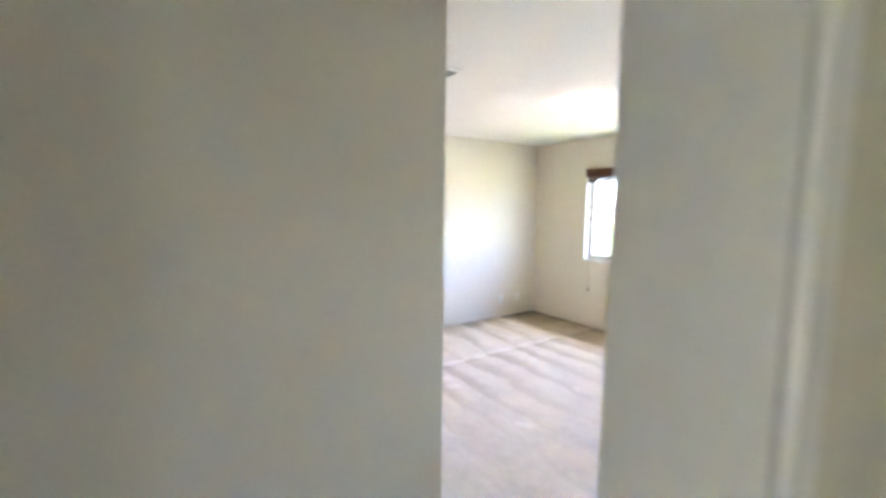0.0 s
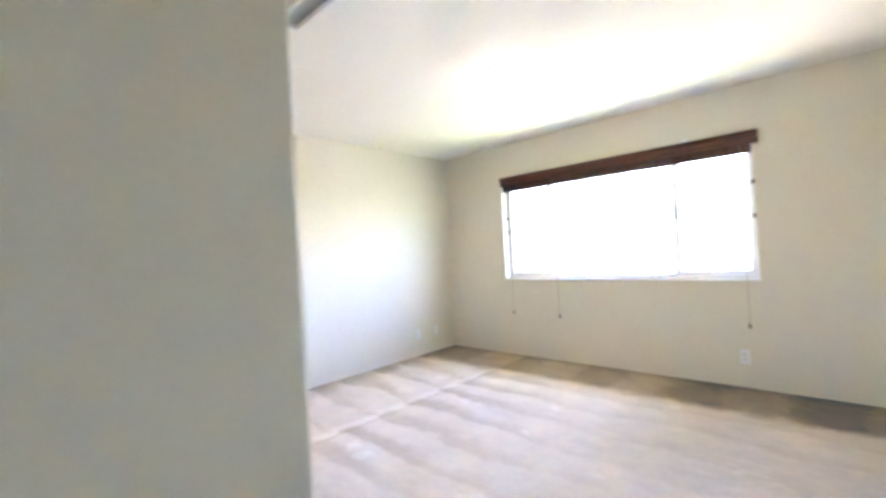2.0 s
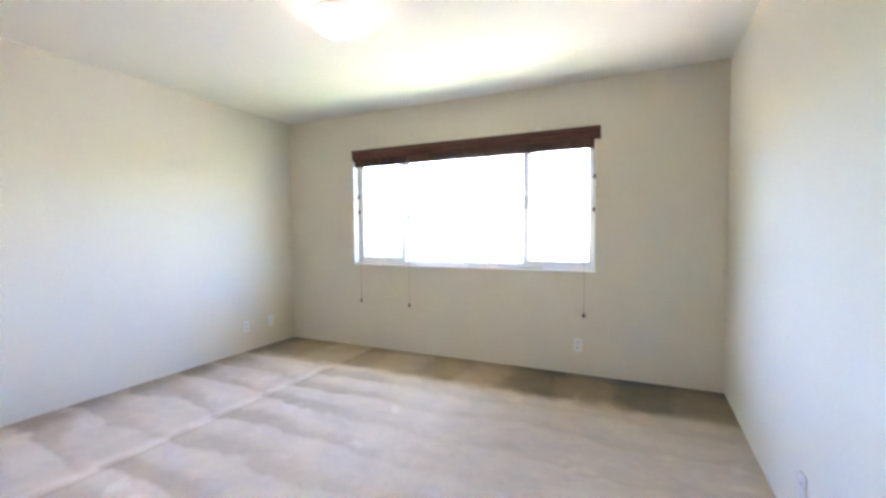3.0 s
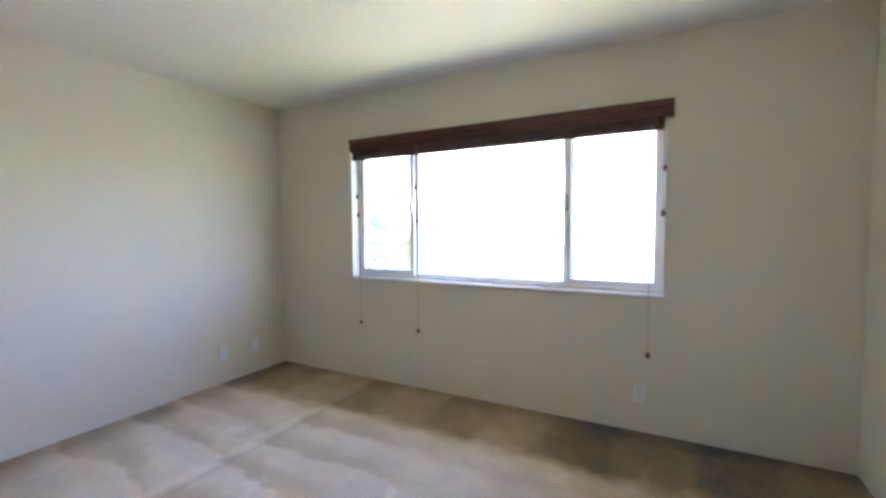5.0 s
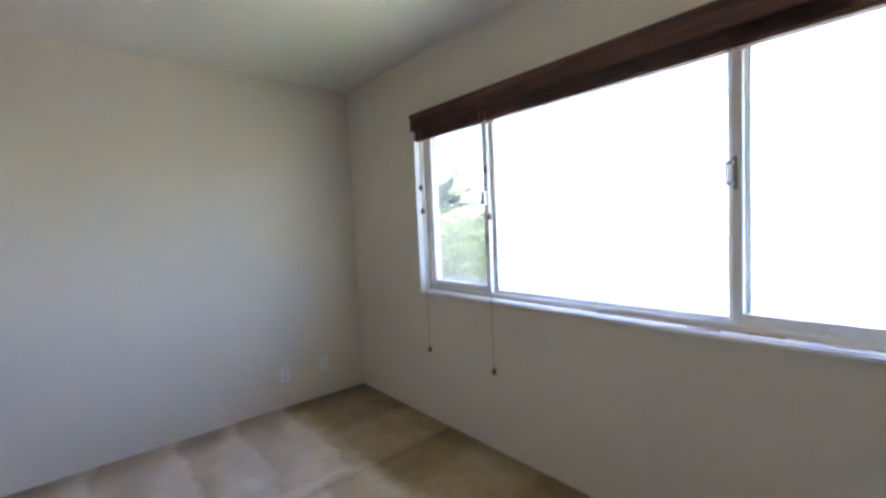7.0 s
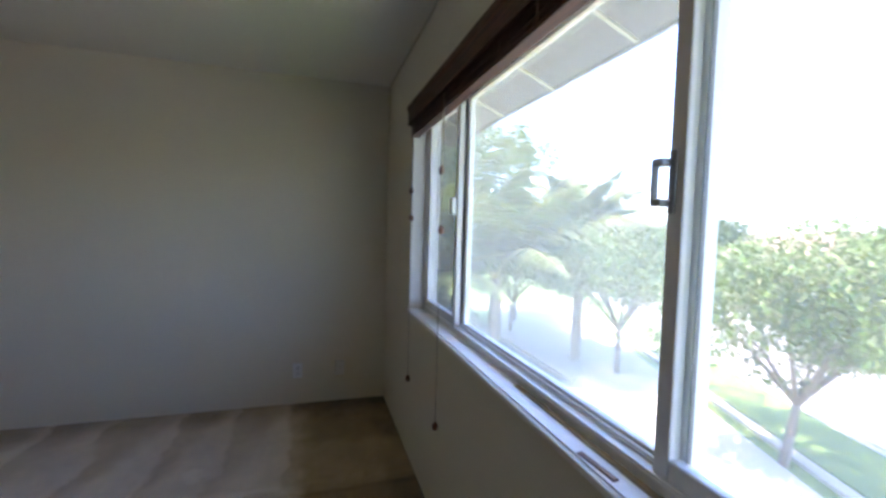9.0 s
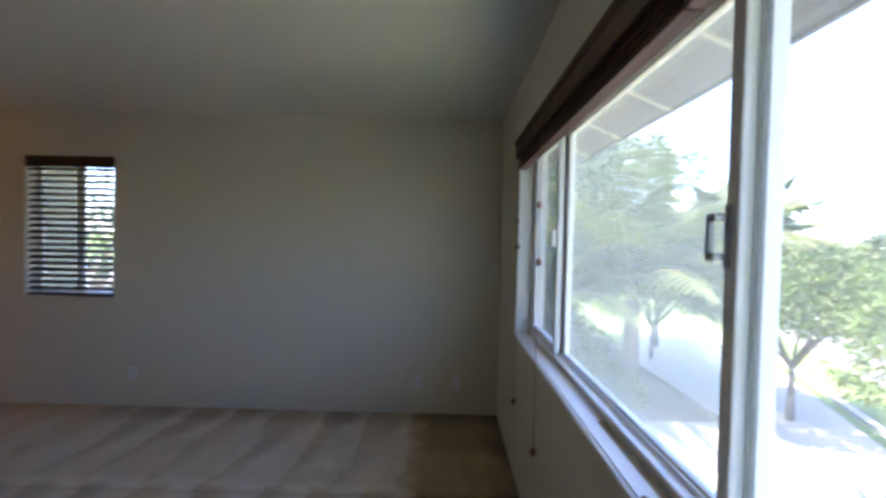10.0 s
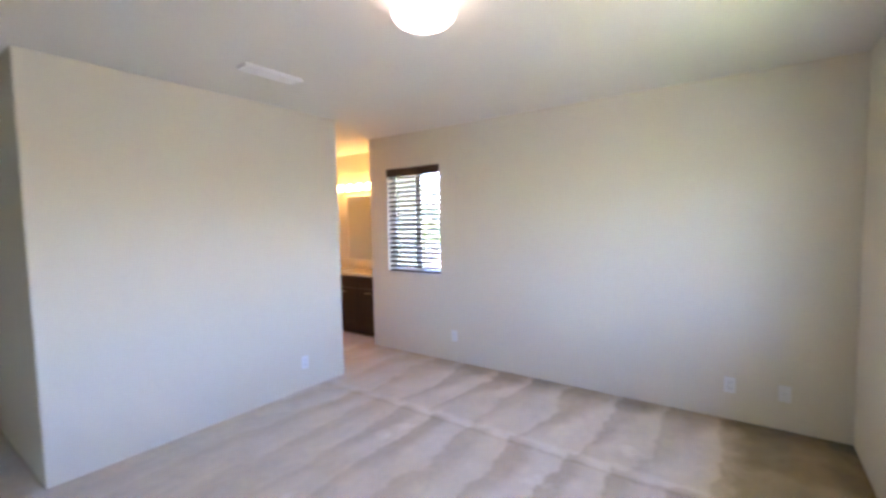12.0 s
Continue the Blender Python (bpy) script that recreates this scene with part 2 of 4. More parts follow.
    L.new(b.outputs["Normal"], bsdf.inputs["Normal"])
    return m


WALL = material("wall_paint", (0.72, 0.67, 0.535), 0.75, grain=95, stain=0.8, vary=0.035, bump=0.22, depth=0.003)
CEIL = material("ceiling_paint", (0.83, 0.81, 0.73), 0.85, grain=120, stain=0.7, vary=0.025, bump=0.3, depth=0.003)
TRIM = material("white_trim_paint", (0.84, 0.82, 0.77), 0.4, grain=30, vary=0.04, bump=0.03)
VINYL = material("white_vinyl", (0.85, 0.84, 0.80), 0.35, grain=25, vary=0.05, bump=0.02)
PLASTIC = material("white_plastic", (0.80, 0.80, 0.77), 0.3, grain=20, vary=0.02, bump=0.0)
SOCKET = material("socket_plastic", (0.74, 0.74, 0.71), 0.35, grain=20, vary=0.02, bump=0.0)
DARK = material("dark_slot", (0.03, 0.03, 0.03), 0.5, vary=0.02, bump=0.0)
GREY_METAL = material("grey_metal", (0.30, 0.30, 0.30), 0.35, grain=80, vary=0.08, metal=0.85)
CHROME = material("chrome", (0.75, 0.75, 0.76), 0.12, grain=80, vary=0.02, metal=1.0, bump=0.0)
SEAL = material("dark_rubber_seal", (0.05, 0.055, 0.065), 0.6, vary=0.05)
BLIND = wood("reddish_brown_wood", (0.042, 0.012, 0.008), (0.135, 0.04, 0.022), 0.55, "X")
BLIND_Y = wood("reddish_brown_wood_side", (0.035, 0.014, 0.009), (0.095, 0.036, 0.022), 0.38, "Y")
BLIND_DARK = wood("dark_brown_wood", (0.016, 0.007, 0.005), (0.05, 0.02, 0.013), 0.5, "Y")
TASSEL = wood("turned_brown_wood", (0.10, 0.035, 0.018), (0.26, 0.10, 0.05), 0.35, "Z")
CORD = material("beige_cord", (0.28, 0.23, 0.18), 0.8, grain=300, vary=0.1, bump=0.2)
STICK = wood("pale_brown_stick", (0.22, 0.12, 0.06), (0.36, 0.22, 0.12), 0.6, "X")
ESPRESSO = wood("espresso_wood", (0.012, 0.005, 0.0045), (0.032, 0.012, 0.009), 0.35, "Z")
COUNTER = material("cream_cultured_marble", (0.72, 0.64, 0.5), 0.2, grain=9, stain=3, vary=0.07, bump=0.0, coat=0.3)
DIRT = material("brown_track_dirt", (0.30, 0.22, 0.11), 0.95, grain=120, stain=9, vary=0.35, bump=0.8, depth=0.004)
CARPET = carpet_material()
PANE, PANE_CLEAN = pane_material("dusty_window_glass", 0.20), pane_material("window_glass", 0.11)
SCREEN = screen_material()
DOME = glow_material("lit_opal_glass", (1.0, 0.86, 0.66), DOME_GLOW)
BULB = glow_material("lit_globe_bulb", (1.0, 0.60, 0.17), BULB_GLOW)
MIRROR = material("mirror_silver", (0.88, 0.89, 0.89), 0.02, vary=0.0, metal=1.0, bump=0.0)
STUCCO = material("cream_stucco", (0.62, 0.56, 0.46), 0.9, grain=60, vary=0.06, bump=0.4, depth=0.006)
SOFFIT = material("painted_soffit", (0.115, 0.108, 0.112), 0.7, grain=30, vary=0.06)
BATTEN = material("cream_batten", (0.5, 0.46, 0.36), 0.6, grain=30, vary=0.05)
CONCRETE = material("pale_concrete", (0.44, 0.40, 0.32), 0.9, grain=30, stain=0.5, vary=0.10, bump=0.3, depth=0.004)
ASPHALT = material("street_asphalt", (0.20, 0.195, 0.18), 0.9, grain=60, stain=0.4, vary=0.15, bump=0.4, depth=0.006)
LAWN = material("lawn", (0.12, 0.19, 0.042), 0.9, grain=90, stain=0.9, vary=0.3, bump=0.8, depth=0.03)
SOIL = material("garden_soil", (0.16, 0.12, 0.085), 0.95, grain=40, stain=1.2, vary=0.25, bump=0.8, depth=0.03)
BARK = material("grey_bark", (0.17, 0.14, 0.11), 0.9, grain=26, stain=4, vary=0.25, bump=0.8, depth=0.012)
PALM_BARK = material("palm_bark", (0.22, 0.18, 0.13), 0.9, grain=14, stain=3, vary=0.25, bump=0.8, depth=0.02)
LEAF = leaf_material("green_leaf", (0.105, 0.16, 0.03))
LEAF_DARK = leaf_material("dark_green_leaf", (0.05, 0.095, 0.03))
FROND = leaf_material("palm_leaflet", (0.09, 0.13, 0.028), 0.45)
RIB = material("yellow_green_rib", (0.40, 0.37, 0.13), 0.5, grain=20, vary=0.1)
ROOF = material("terracotta_shingle", (0.27, 0.17, 0.13), 0.9, grain=25, stain=1, vary=0.2, bump=0.6, depth=0.02)
HOUSE = material("pale_house_paint", (0.66, 0.62, 0.55), 0.85, grain=30, vary=0.05)
HOUSE_GLASS = material("far_window_glass", (0.35, 0.38, 0.40), 0.08, vary=0.05, bump=0.0)


# ---- mesh helpers ----
def box(bm, x0, x1, y0, y1, z0, z1, bevel=0.0, m=None):
    g = bmesh.ops.create_cube(bm, size=1.0)
    c = Vector(((x0 + x1) / 2, (y0 + y1) / 2, (z0 + z1) / 2))
    for v in g["verts"]:
        v.co = Vector((v.co.x * (x1 - x0), v.co.y * (y1 - y0), v.co.z * (z1 - z0))) + c
        if m is not None:
            v.co = m @ v.co
    if bevel:
        es = list({e for v in g["verts"] for e in v.link_edges})
        bmesh.ops.bevel(bm, geom=es, offset=bevel, segments=2, affect="EDGES", profile=0.5)
    return bm


def boxed(*dims, bevel=0.0):
    return box(bmesh.new(), *dims, bevel=bevel)


def tube(bm, a, b, ra, rb=None, n=10):
    """A round bar from a to b, tapered."""
    a, b = Vector(a), Vector(b)
    d = b - a
    m = Matrix.Translation((a + b) / 2) @ d.to_track_quat("Z", "Y").to_matrix().to_4x4()
    bmesh.ops.create_cone(bm, cap_ends=True, segments=n, radius1=ra, radius2=ra if rb is None else rb, depth=d.length, matrix=m)
    return bm


def lathe(profile, n=24, centre=(0, 0, 0)):
    """A turned shape about the vertical axis from (radius, height) pairs."""
    bm = bmesh.new()
    rings = []
    for r, z in profile:
        if r < 1e-5:
            rings.append([bm.verts.new((centre[0], centre[1], centre[2] + z))])
        else:
            rings.append([bm.verts.new((centre[0] + r * math.cos(2 * math.pi * i / n), centre[1] + r * math.sin(2 * math.pi * i / n), centre[2] + z)) for i in range(n)])
    for p, q in zip(rings, rings[1:]):
        for i in range(n):
            j = (i + 1) % n
            if len(p) == 1:
                bm.faces.new((p[0], q[j], q[i]))
            elif len(q) == 1:
                bm.faces.new((p[i], p[j], q[0]))
            else:
                bm.faces.new((p[i], p[j], q[j], q[i]))
    bmesh.ops.recalc_face_normals(bm, faces=bm.faces)
    return bm


def extruded(profile, axis, a, b):
    """A profile of (u, z) pairs drawn along an axis: u is y for axis x, x for axis y."""
    bm = bmesh.new()
    put = (lambda t, u, z: (t, u, z)) if axis == "x" else (lambda t, u, z: (u, t, z))
    p, q = [bm.verts.new(put(a, u, z)) for u, z in profile], [bm.verts.new(put(b, u, z)) for u, z in profile]
    n = len(profile)
    for i in range(n):
        bm.faces.new((p[i], p[(i + 1) % n], q[(i + 1) % n], q[i]))
    bm.faces.new(p), bm.faces.new(q)
    bmesh.ops.recalc_face_normals(bm, faces=bm.faces)
    return bm


def meshed(name, bm, mat, smooth=False):
    me = bpy.data.meshes.new(name)
    if smooth:
        for f in bm.faces:
            f.smooth = True
    bm.to_mesh(me)
    bm.free()
    me.materials.append(mat)
    return me


def part(name, bm, mat, parent=None, label="", smooth=False):
    ob = new(name, meshed(name, bm, mat, smooth))
    if parent is not None:
        ob.parent = parent
    if label:
        tagged(ob, label)
    return ob


def thing(name, label, category, group="", kind="", at=(0, 0, 0), rz=0.0):
    ob = new(name)
    ob.empty_display_size = 0.1
    ob.matrix_basis = pose(*at, 0, 0, rz)
    return tagged(ob, label, category, group, kind)


def structure(name, bm, mat, label, category, smooth=False):
    return tagged(part(name, bm, mat, None, "", smooth), label, category, "", "structure")

# ---- the large structure ----
W, H, T = 4.21, 2.44, 0.15
WX0, WX1, WZ0, WZ1 = 0.873, 3.30, 0.872, 2.03          # the wide window's opening
SY0, SY1, SZ0, SZ1 = -3.955, -3.21, 0.90, 2.06         # the small window's opening
BX0, BX1, BY = 0.883, 3.07, -3.757                     # the partition block
DY0, DY1, DZ = -5.15, -4.335, 2.04                      # the entry doorway

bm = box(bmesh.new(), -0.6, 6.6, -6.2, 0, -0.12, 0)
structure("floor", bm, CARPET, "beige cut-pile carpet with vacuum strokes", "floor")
bm = box(bmesh.new(), -0.75, 6.72, -6.3, T, H, H + 0.12)
structure("ceiling", bm, CEIL, "off-white lightly textured flat ceiling", "ceiling")

bm = bmesh.new()
box(bm, -T, WX0, 0, T, 0, H), box(bm, WX1, W + 0.12, 0, T, 0, H)
box(bm, WX0, WX1, 0, T, 0, WZ0), box(bm, WX0, WX1, 0, T, WZ1, H)
structure("wall_north", bm, WALL, "cream painted wall around a wide window", "wall")
bm = bmesh.new()
box(bm, -T, 0, SY1, 0, 0, H), box(bm, -T, 0, -4.22, SY0, 0, H)
box(bm, -T, 0, SY0, SY1, 0, SZ0), box(bm, -T, 0, SY0, SY1, SZ1, H)
structure("wall_west", bm, WALL, "cream painted wall with a small blind-covered window", "wall")
bm = bmesh.new()
box(bm, W, W + 0.12, DY1, 0, 0, H), box(bm, W, W + 0.12, -6.02, DY0, 0, H), box(bm, W, W + 0.12, DY0, DY1, DZ, H)
structure("wall_east", bm, WALL, "cream painted wall with the entry doorway", "wall")
def prism(outline, z0, z1):
    """A floor outline drawn up to a height."""
    bm = bmesh.new()
    p, q = [bm.verts.new((x, y, z0)) for x, y in outline], [bm.verts.new((x, y, z1)) for x, y in outline]
    for k in range(len(outline)):
        l = (k + 1) % len(outline)
        bm.faces.new((p[k], p[l], q[l], q[k]))
    bm.faces.new(p), bm.faces.new(q)
    bmesh.ops.recalc_face_normals(bm, faces=bm.faces)
    return bm


r = 0.01
arc = [(BX1 - r + r * math.sin(radians(k)), BY - r + r * math.cos(radians(k))) for k in range(0, 91, 15)]
arc0 = [(BX0 + r - r * math.cos(radians(k)), BY - r + r * math.sin(radians(k))) for k in range(0, 91, 15)]
bm = prism(arc0 + arc + [(BX1, -5.2), (BX1 - 0.12, -5.2), (BX1 - 0.12, BY - 0.12), (BX0, BY - 0.12)], 0, H)
structure("wall_partition", bm, WALL, "cream painted partition wall with rounded drywall corners", "wall")
bm = bmesh.new()
box(bm, BX0, BX0 + 0.12, -6.2, BY - 0.12, 0, H), box(bm, 2.2, BX1 - 0.12, -5.2, -5.08, 0, H), box(bm, 2.08, 2.2, -6.02, -4.93, 0, H)
structure("wall_partition_inner", bm, WALL, "cream painted inner partition walls", "wall")
bm = bmesh.new()
box(bm, 2.2, W, -6.02, -5.9, 0, H)
structure("wall_entry_end", bm, WALL, "cream painted wall at the end of the entry", "wall")
bm = bmesh.new()
box(bm, -0.72, -0.6, -6.2, -4.22, 0, H), box(bm, -0.72, BX0, -6.32, -6.2, 0, H), box(bm, -0.72, -T, -4.22, -4.10, 0, H)
structure("wall_vanity_alcove", bm, WALL, "cream painted walls of the vanity alcove", "wall")
bm = bmesh.new()
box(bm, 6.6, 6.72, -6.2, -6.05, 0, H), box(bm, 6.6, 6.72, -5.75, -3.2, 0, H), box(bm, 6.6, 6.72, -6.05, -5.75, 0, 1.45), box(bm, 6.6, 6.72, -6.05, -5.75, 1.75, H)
box(bm, W + 0.12, 6.72, -3.2, -3.08, 0, H), box(bm, W + 0.12, 6.72, -6.32, -6.2, 0, H)
structure("wall_hall", bm, WALL, "cream painted walls of the hall", "wall")

# entry doorway: jamb lining with a stop, and casings on both faces
bm = bmesh.new()
for y0, y1, s in ((DY1 - 0.02, DY1, -1), (DY0, DY0 + 0.02, 1)):
    box(bm, W - 0.004, W + 0.124, y0, y1, 0, DZ, bevel=0.002)
box(bm, W - 0.004, W + 0.124, DY0 + 0.02, DY1 - 0.02, DZ - 0.02, DZ, bevel=0.002)
door = structure("door_1", bm, TRIM, "white painted doorway lining of the entry", "doorway")
for x, s in ((W, -1), (W + 0.12, 1)):
    for y0, y1, z0, z1 in ((DY1 - 0.012, DY1 + 0.045, 0, DZ + 0.045), (DY0 - 0.045, DY0 + 0.012, 0, DZ + 0.045), (DY0 + 0.012, DY1 - 0.012, DZ - 0.012, DZ + 0.045)):
        c = bmesh.new()
        xs = sorted((x + s * 0.0045, x + s * 0.016))
        box(c, xs[0], xs[1], y0, y1, z0, z1, bevel=0.003)
        part("casing", c, TRIM, door)

# ---- wide window: lining, sill, vinyl frame, two sliding sashes and a fixed light ----
win = structure("window_1", extruded([(0.0, WZ0 + 0.012), (0.0, WZ0), (0.0785, WZ0), (0.0785, WZ0 + 0.006)], "x", WX0 + 0.012, WX1 - 0.012), TRIM, "wide white three-part sliding window", "window")


def ring(x0, x1, z0, z1, y0, y1, w, bevel=0.004, wb=None):
    bm = bmesh.new()
    wb = wb or w
    box(bm, x0, x0 + w, y0, y1, z0, z1, bevel), box(bm, x1 - w, x1, y0, y1, z0, z1, bevel)
    box(bm, x0 + w, x1 - w, y0, y1, z0, z0 + wb, bevel), box(bm, x0 + w, x1 - w, y0, y1, z1 - w, z1, bevel)
    return bm


for x0, x1 in ((WX0, WX0 + 0.011), (WX1 - 0.011, WX1)):
    part("jamb_lining", boxed(x0, x1, -0.006, 0.078, WZ0 + 0.012, WZ1 - 0.012, bevel=0.003), TRIM, win)
part("head_lining", boxed(WX0, WX1, -0.006, 0.078, WZ1 - 0.011, WZ1, bevel=0.003), TRIM, win)
part("window_sill", boxed(WX0 - 0.002, WX1 + 0.002, -0.014, 0.05, WZ0 - 0.010, WZ0 + 0.008, bevel=0.004), TRIM, win, "white painted sill, dusty and scuffed")
part("window_frame", ring(WX0 + 0.004, WX1 - 0.004, WZ0 + 0.002, WZ1 - 0.004, 0.079, 0.162, 0.024, 0.004, 0.026), VINYL, win)
part("frame_flange", ring(WX0 + 0.0125, WX1 - 0.0125, WZ0 + 0.0285, WZ1 - 0.0125, 0.0795, 0.0865, 0.020, 0.002, 0.006), VINYL, win)
part("sill_track", boxed(WX0 + 0.032, WX1 - 0.032, 0.1175, 0.124, WZ0 + 0.029, WZ0 + 0.04), VINYL, win)
part("track_dirt", boxed(2.15, 2.85, 0.053, 0.072, WZ0 + 0.0065, WZ0 + 0.0115, bevel=0.002), DIRT, win, "brown dirt caught in the sill track")
MX0, MX1 = 1.425, 2.714
zb, zt = WZ0 + 0.03, WZ1 - 0.04
for x in (MX0, MX1):
    part("mullion", boxed(x - 0.022, x + 0.022, 0.125, 0.158, zb, zt, bevel=0.003), VINYL, win)
    part("seal", boxed(x - 0.024, x - 0.018, 0.1165, 0.1245, zb, zt), SEAL, win)
    part("seal", boxed(x + 0.018, x + 0.024, 0.1165, 0.1245, zb, zt), SEAL, win)
for x0, x1, s in ((WX0 + 0.0285, MX0 + 0.028, 1), (MX1 - 0.03, WX1 - 0.0285, -1)):
    sash = part("sash", ring(x0, x1, zb, zt, 0.088, 0.116, 0.037, 0.004, 0.044), VINYL, win)
    part("pane", boxed(x0 + 0.035, x1 - 0.035, 0.100, 0.104, zb + 0.04, zt - 0.04), PANE_CLEAN, sash)
    # latch: backplate and a D-shaped pull that stands off the stile
    xl = x1 - 0.021 if s > 0 else x0 + 0.012
    mat = PLASTIC if s > 0 else GREY_METAL
    part("latch_plate", boxed(xl - 0.008, xl + 0.008, 0.0835, 0.0885, 1.41, 1.53, bevel=0.002), mat, sash)
    h = bmesh.new()
    if s > 0:
        box(h, xl - 0.017, xl + 0.017, 0.060, 0.0835, 1.43, 1.51, bevel=0.005)
    else:
        box(h, x0 - 0.014, x0 - 0.005, 0.057, 0.072, 1.426, 1.510, bevel=0.005)
        box(h, x0 - 0.014, x0 + 0.012, 0.058, 0.0875, 1.422, 1.438, bevel=0.005), box(h, x0 - 0.014, x0 + 0.012, 0.058, 0.0875, 1.498, 1.514, bevel=0.005)
    part("latch", h, mat, sash, "white latch" if s > 0 else "grey metal D-shaped latch pull")
screen = part("insect_screen", ring(WX0 + 0.030, MX0 - 0.024, zb, zt, 0.148, 0.158, 0.016, 0.002), VINYL, win, "white framed insect screen")
part("screen_mesh", boxed(WX0 + 0.044, MX0 - 0.038, 0.1525, 0.1535, zb + 0.014, zt - 0.014), SCREEN, screen)
part("fixed_light_frame", ring(MX0 + 0.0225, MX1 - 0.0225, zb, zt, 0.128, 0.155, 0.030, 0.003, 0.018), VINYL, win)
part("pane", boxed(MX0 + 0.050, MX1 - 0.050, 0.139, 0.143, zb + 0.014, zt - 0.014), PANE, win)

# ---- small window with its lining ----
sw = structure("window_2", boxed(-0.10, -0.004, SY0, SY1, SZ0 - 0.012, SZ0 + 0.004, bevel=0.003), TRIM, "small white sliding window behind a blind", "window")


def side_ring(y0, y1, z0, z1, x0, x1, w):
    bm = bmesh.new()
    box(bm, x0, x1, y0, y0 + w, z0, z1, 0.003), box(bm, x0, x1, y1 - w, y1, z0, z1, 0.003)
    box(bm, x0, x1, y0 + w, y1 - w, z0, z0 + w, 0.003), box(bm, x0, x1, y0 + w, y1 - w, z1 - w, z1, 0.003)
    return bm


part("window_frame", side_ring(SY0 + 0.003, SY1 - 0.003, SZ0 + 0.005, SZ1 - 0.003, -0.146, -0.102, 0.03), VINYL, sw)
ym = (SY0 + SY1) / 2
part("mullion", boxed(-0.14, -0.108, ym - 0.03, ym + 0.03, SZ0 + 0.036, SZ1 - 0.034, bevel=0.003), VINYL, sw)
for y0, y1 in ((SY0 + 0.03, ym - 0.028), (ym + 0.028, SY1 - 0.03)):
    part("pane", boxed(-0.126, -0.122, y0, y1, SZ0 + 0.03, SZ1 - 0.03), PANE_CLEAN, sw)

part("insect_screen", boxed(-0.1425, -0.1415, SY0 + 0.034, ym - 0.031, SZ0 + 0.036, SZ1 - 0.034), SCREEN, sw, "fine dark insect mesh")

# unseen window added in the hall to let light reach the partition
hw = structure("window_3", side_ring(-6.048, -5.752, 1.452, 1.748, 6.64, 6.70, 0.04), VINYL, "unseen white framed hall window, added to light the entry", "window")
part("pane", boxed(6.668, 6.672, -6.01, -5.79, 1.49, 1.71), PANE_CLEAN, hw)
# unseen overhang, added only to block direct sun from that window
structure("eave_hall", boxed(6.721, 7.7, -7.0, -2.4, 2.36, 2.40), SOFFIT, "unseen soffit, added to keep sun out of the hall window", "eave")

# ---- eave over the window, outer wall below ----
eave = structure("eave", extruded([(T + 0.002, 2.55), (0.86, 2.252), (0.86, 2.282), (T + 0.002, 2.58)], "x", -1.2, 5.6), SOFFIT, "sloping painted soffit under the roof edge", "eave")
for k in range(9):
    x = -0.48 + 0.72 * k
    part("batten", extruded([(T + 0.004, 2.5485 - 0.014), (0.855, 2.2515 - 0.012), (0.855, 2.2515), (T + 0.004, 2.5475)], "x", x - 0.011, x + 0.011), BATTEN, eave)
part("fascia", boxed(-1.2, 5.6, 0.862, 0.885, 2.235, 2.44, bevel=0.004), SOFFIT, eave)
part("frieze_board", boxed(-0.6, 5.0, T + 0.003, T + 0.03, 2.20, 2.29), BATTEN, eave)
part("roof_slope", extruded([(0.9, 2.445), (0.9, 2.49), (-3.0, 4.1), (-7.2, 2.6), (-7.2, 2.59)], "x", -1.2, 7.8), ROOF, eave)
bm = bmesh.new()
box(bm, -T, W + 0.12, T - 0.02, T - 0.001, -2.9, -0.001), box(bm, -T - 0.02, -T, -4.1, T, -2.9, 0)
structure("outer_wall", bm, STUCCO, "cream stucco wall of the storey below", "wall")
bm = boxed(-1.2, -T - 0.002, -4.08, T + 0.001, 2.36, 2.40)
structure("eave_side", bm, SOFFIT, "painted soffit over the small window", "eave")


# ---- wooden blinds of the wide window ----
def tassel_mesh(at):
    return lathe([(0, 0.040), (0.004, 0.039), (0.006, 0.033), (0.0125, 0.026), (0.0135, 0.016), (0.011, 0.006), (0.008, 0.0), (0, 0.0)], 16, (at[0], at[1], at[2] - 0.02))


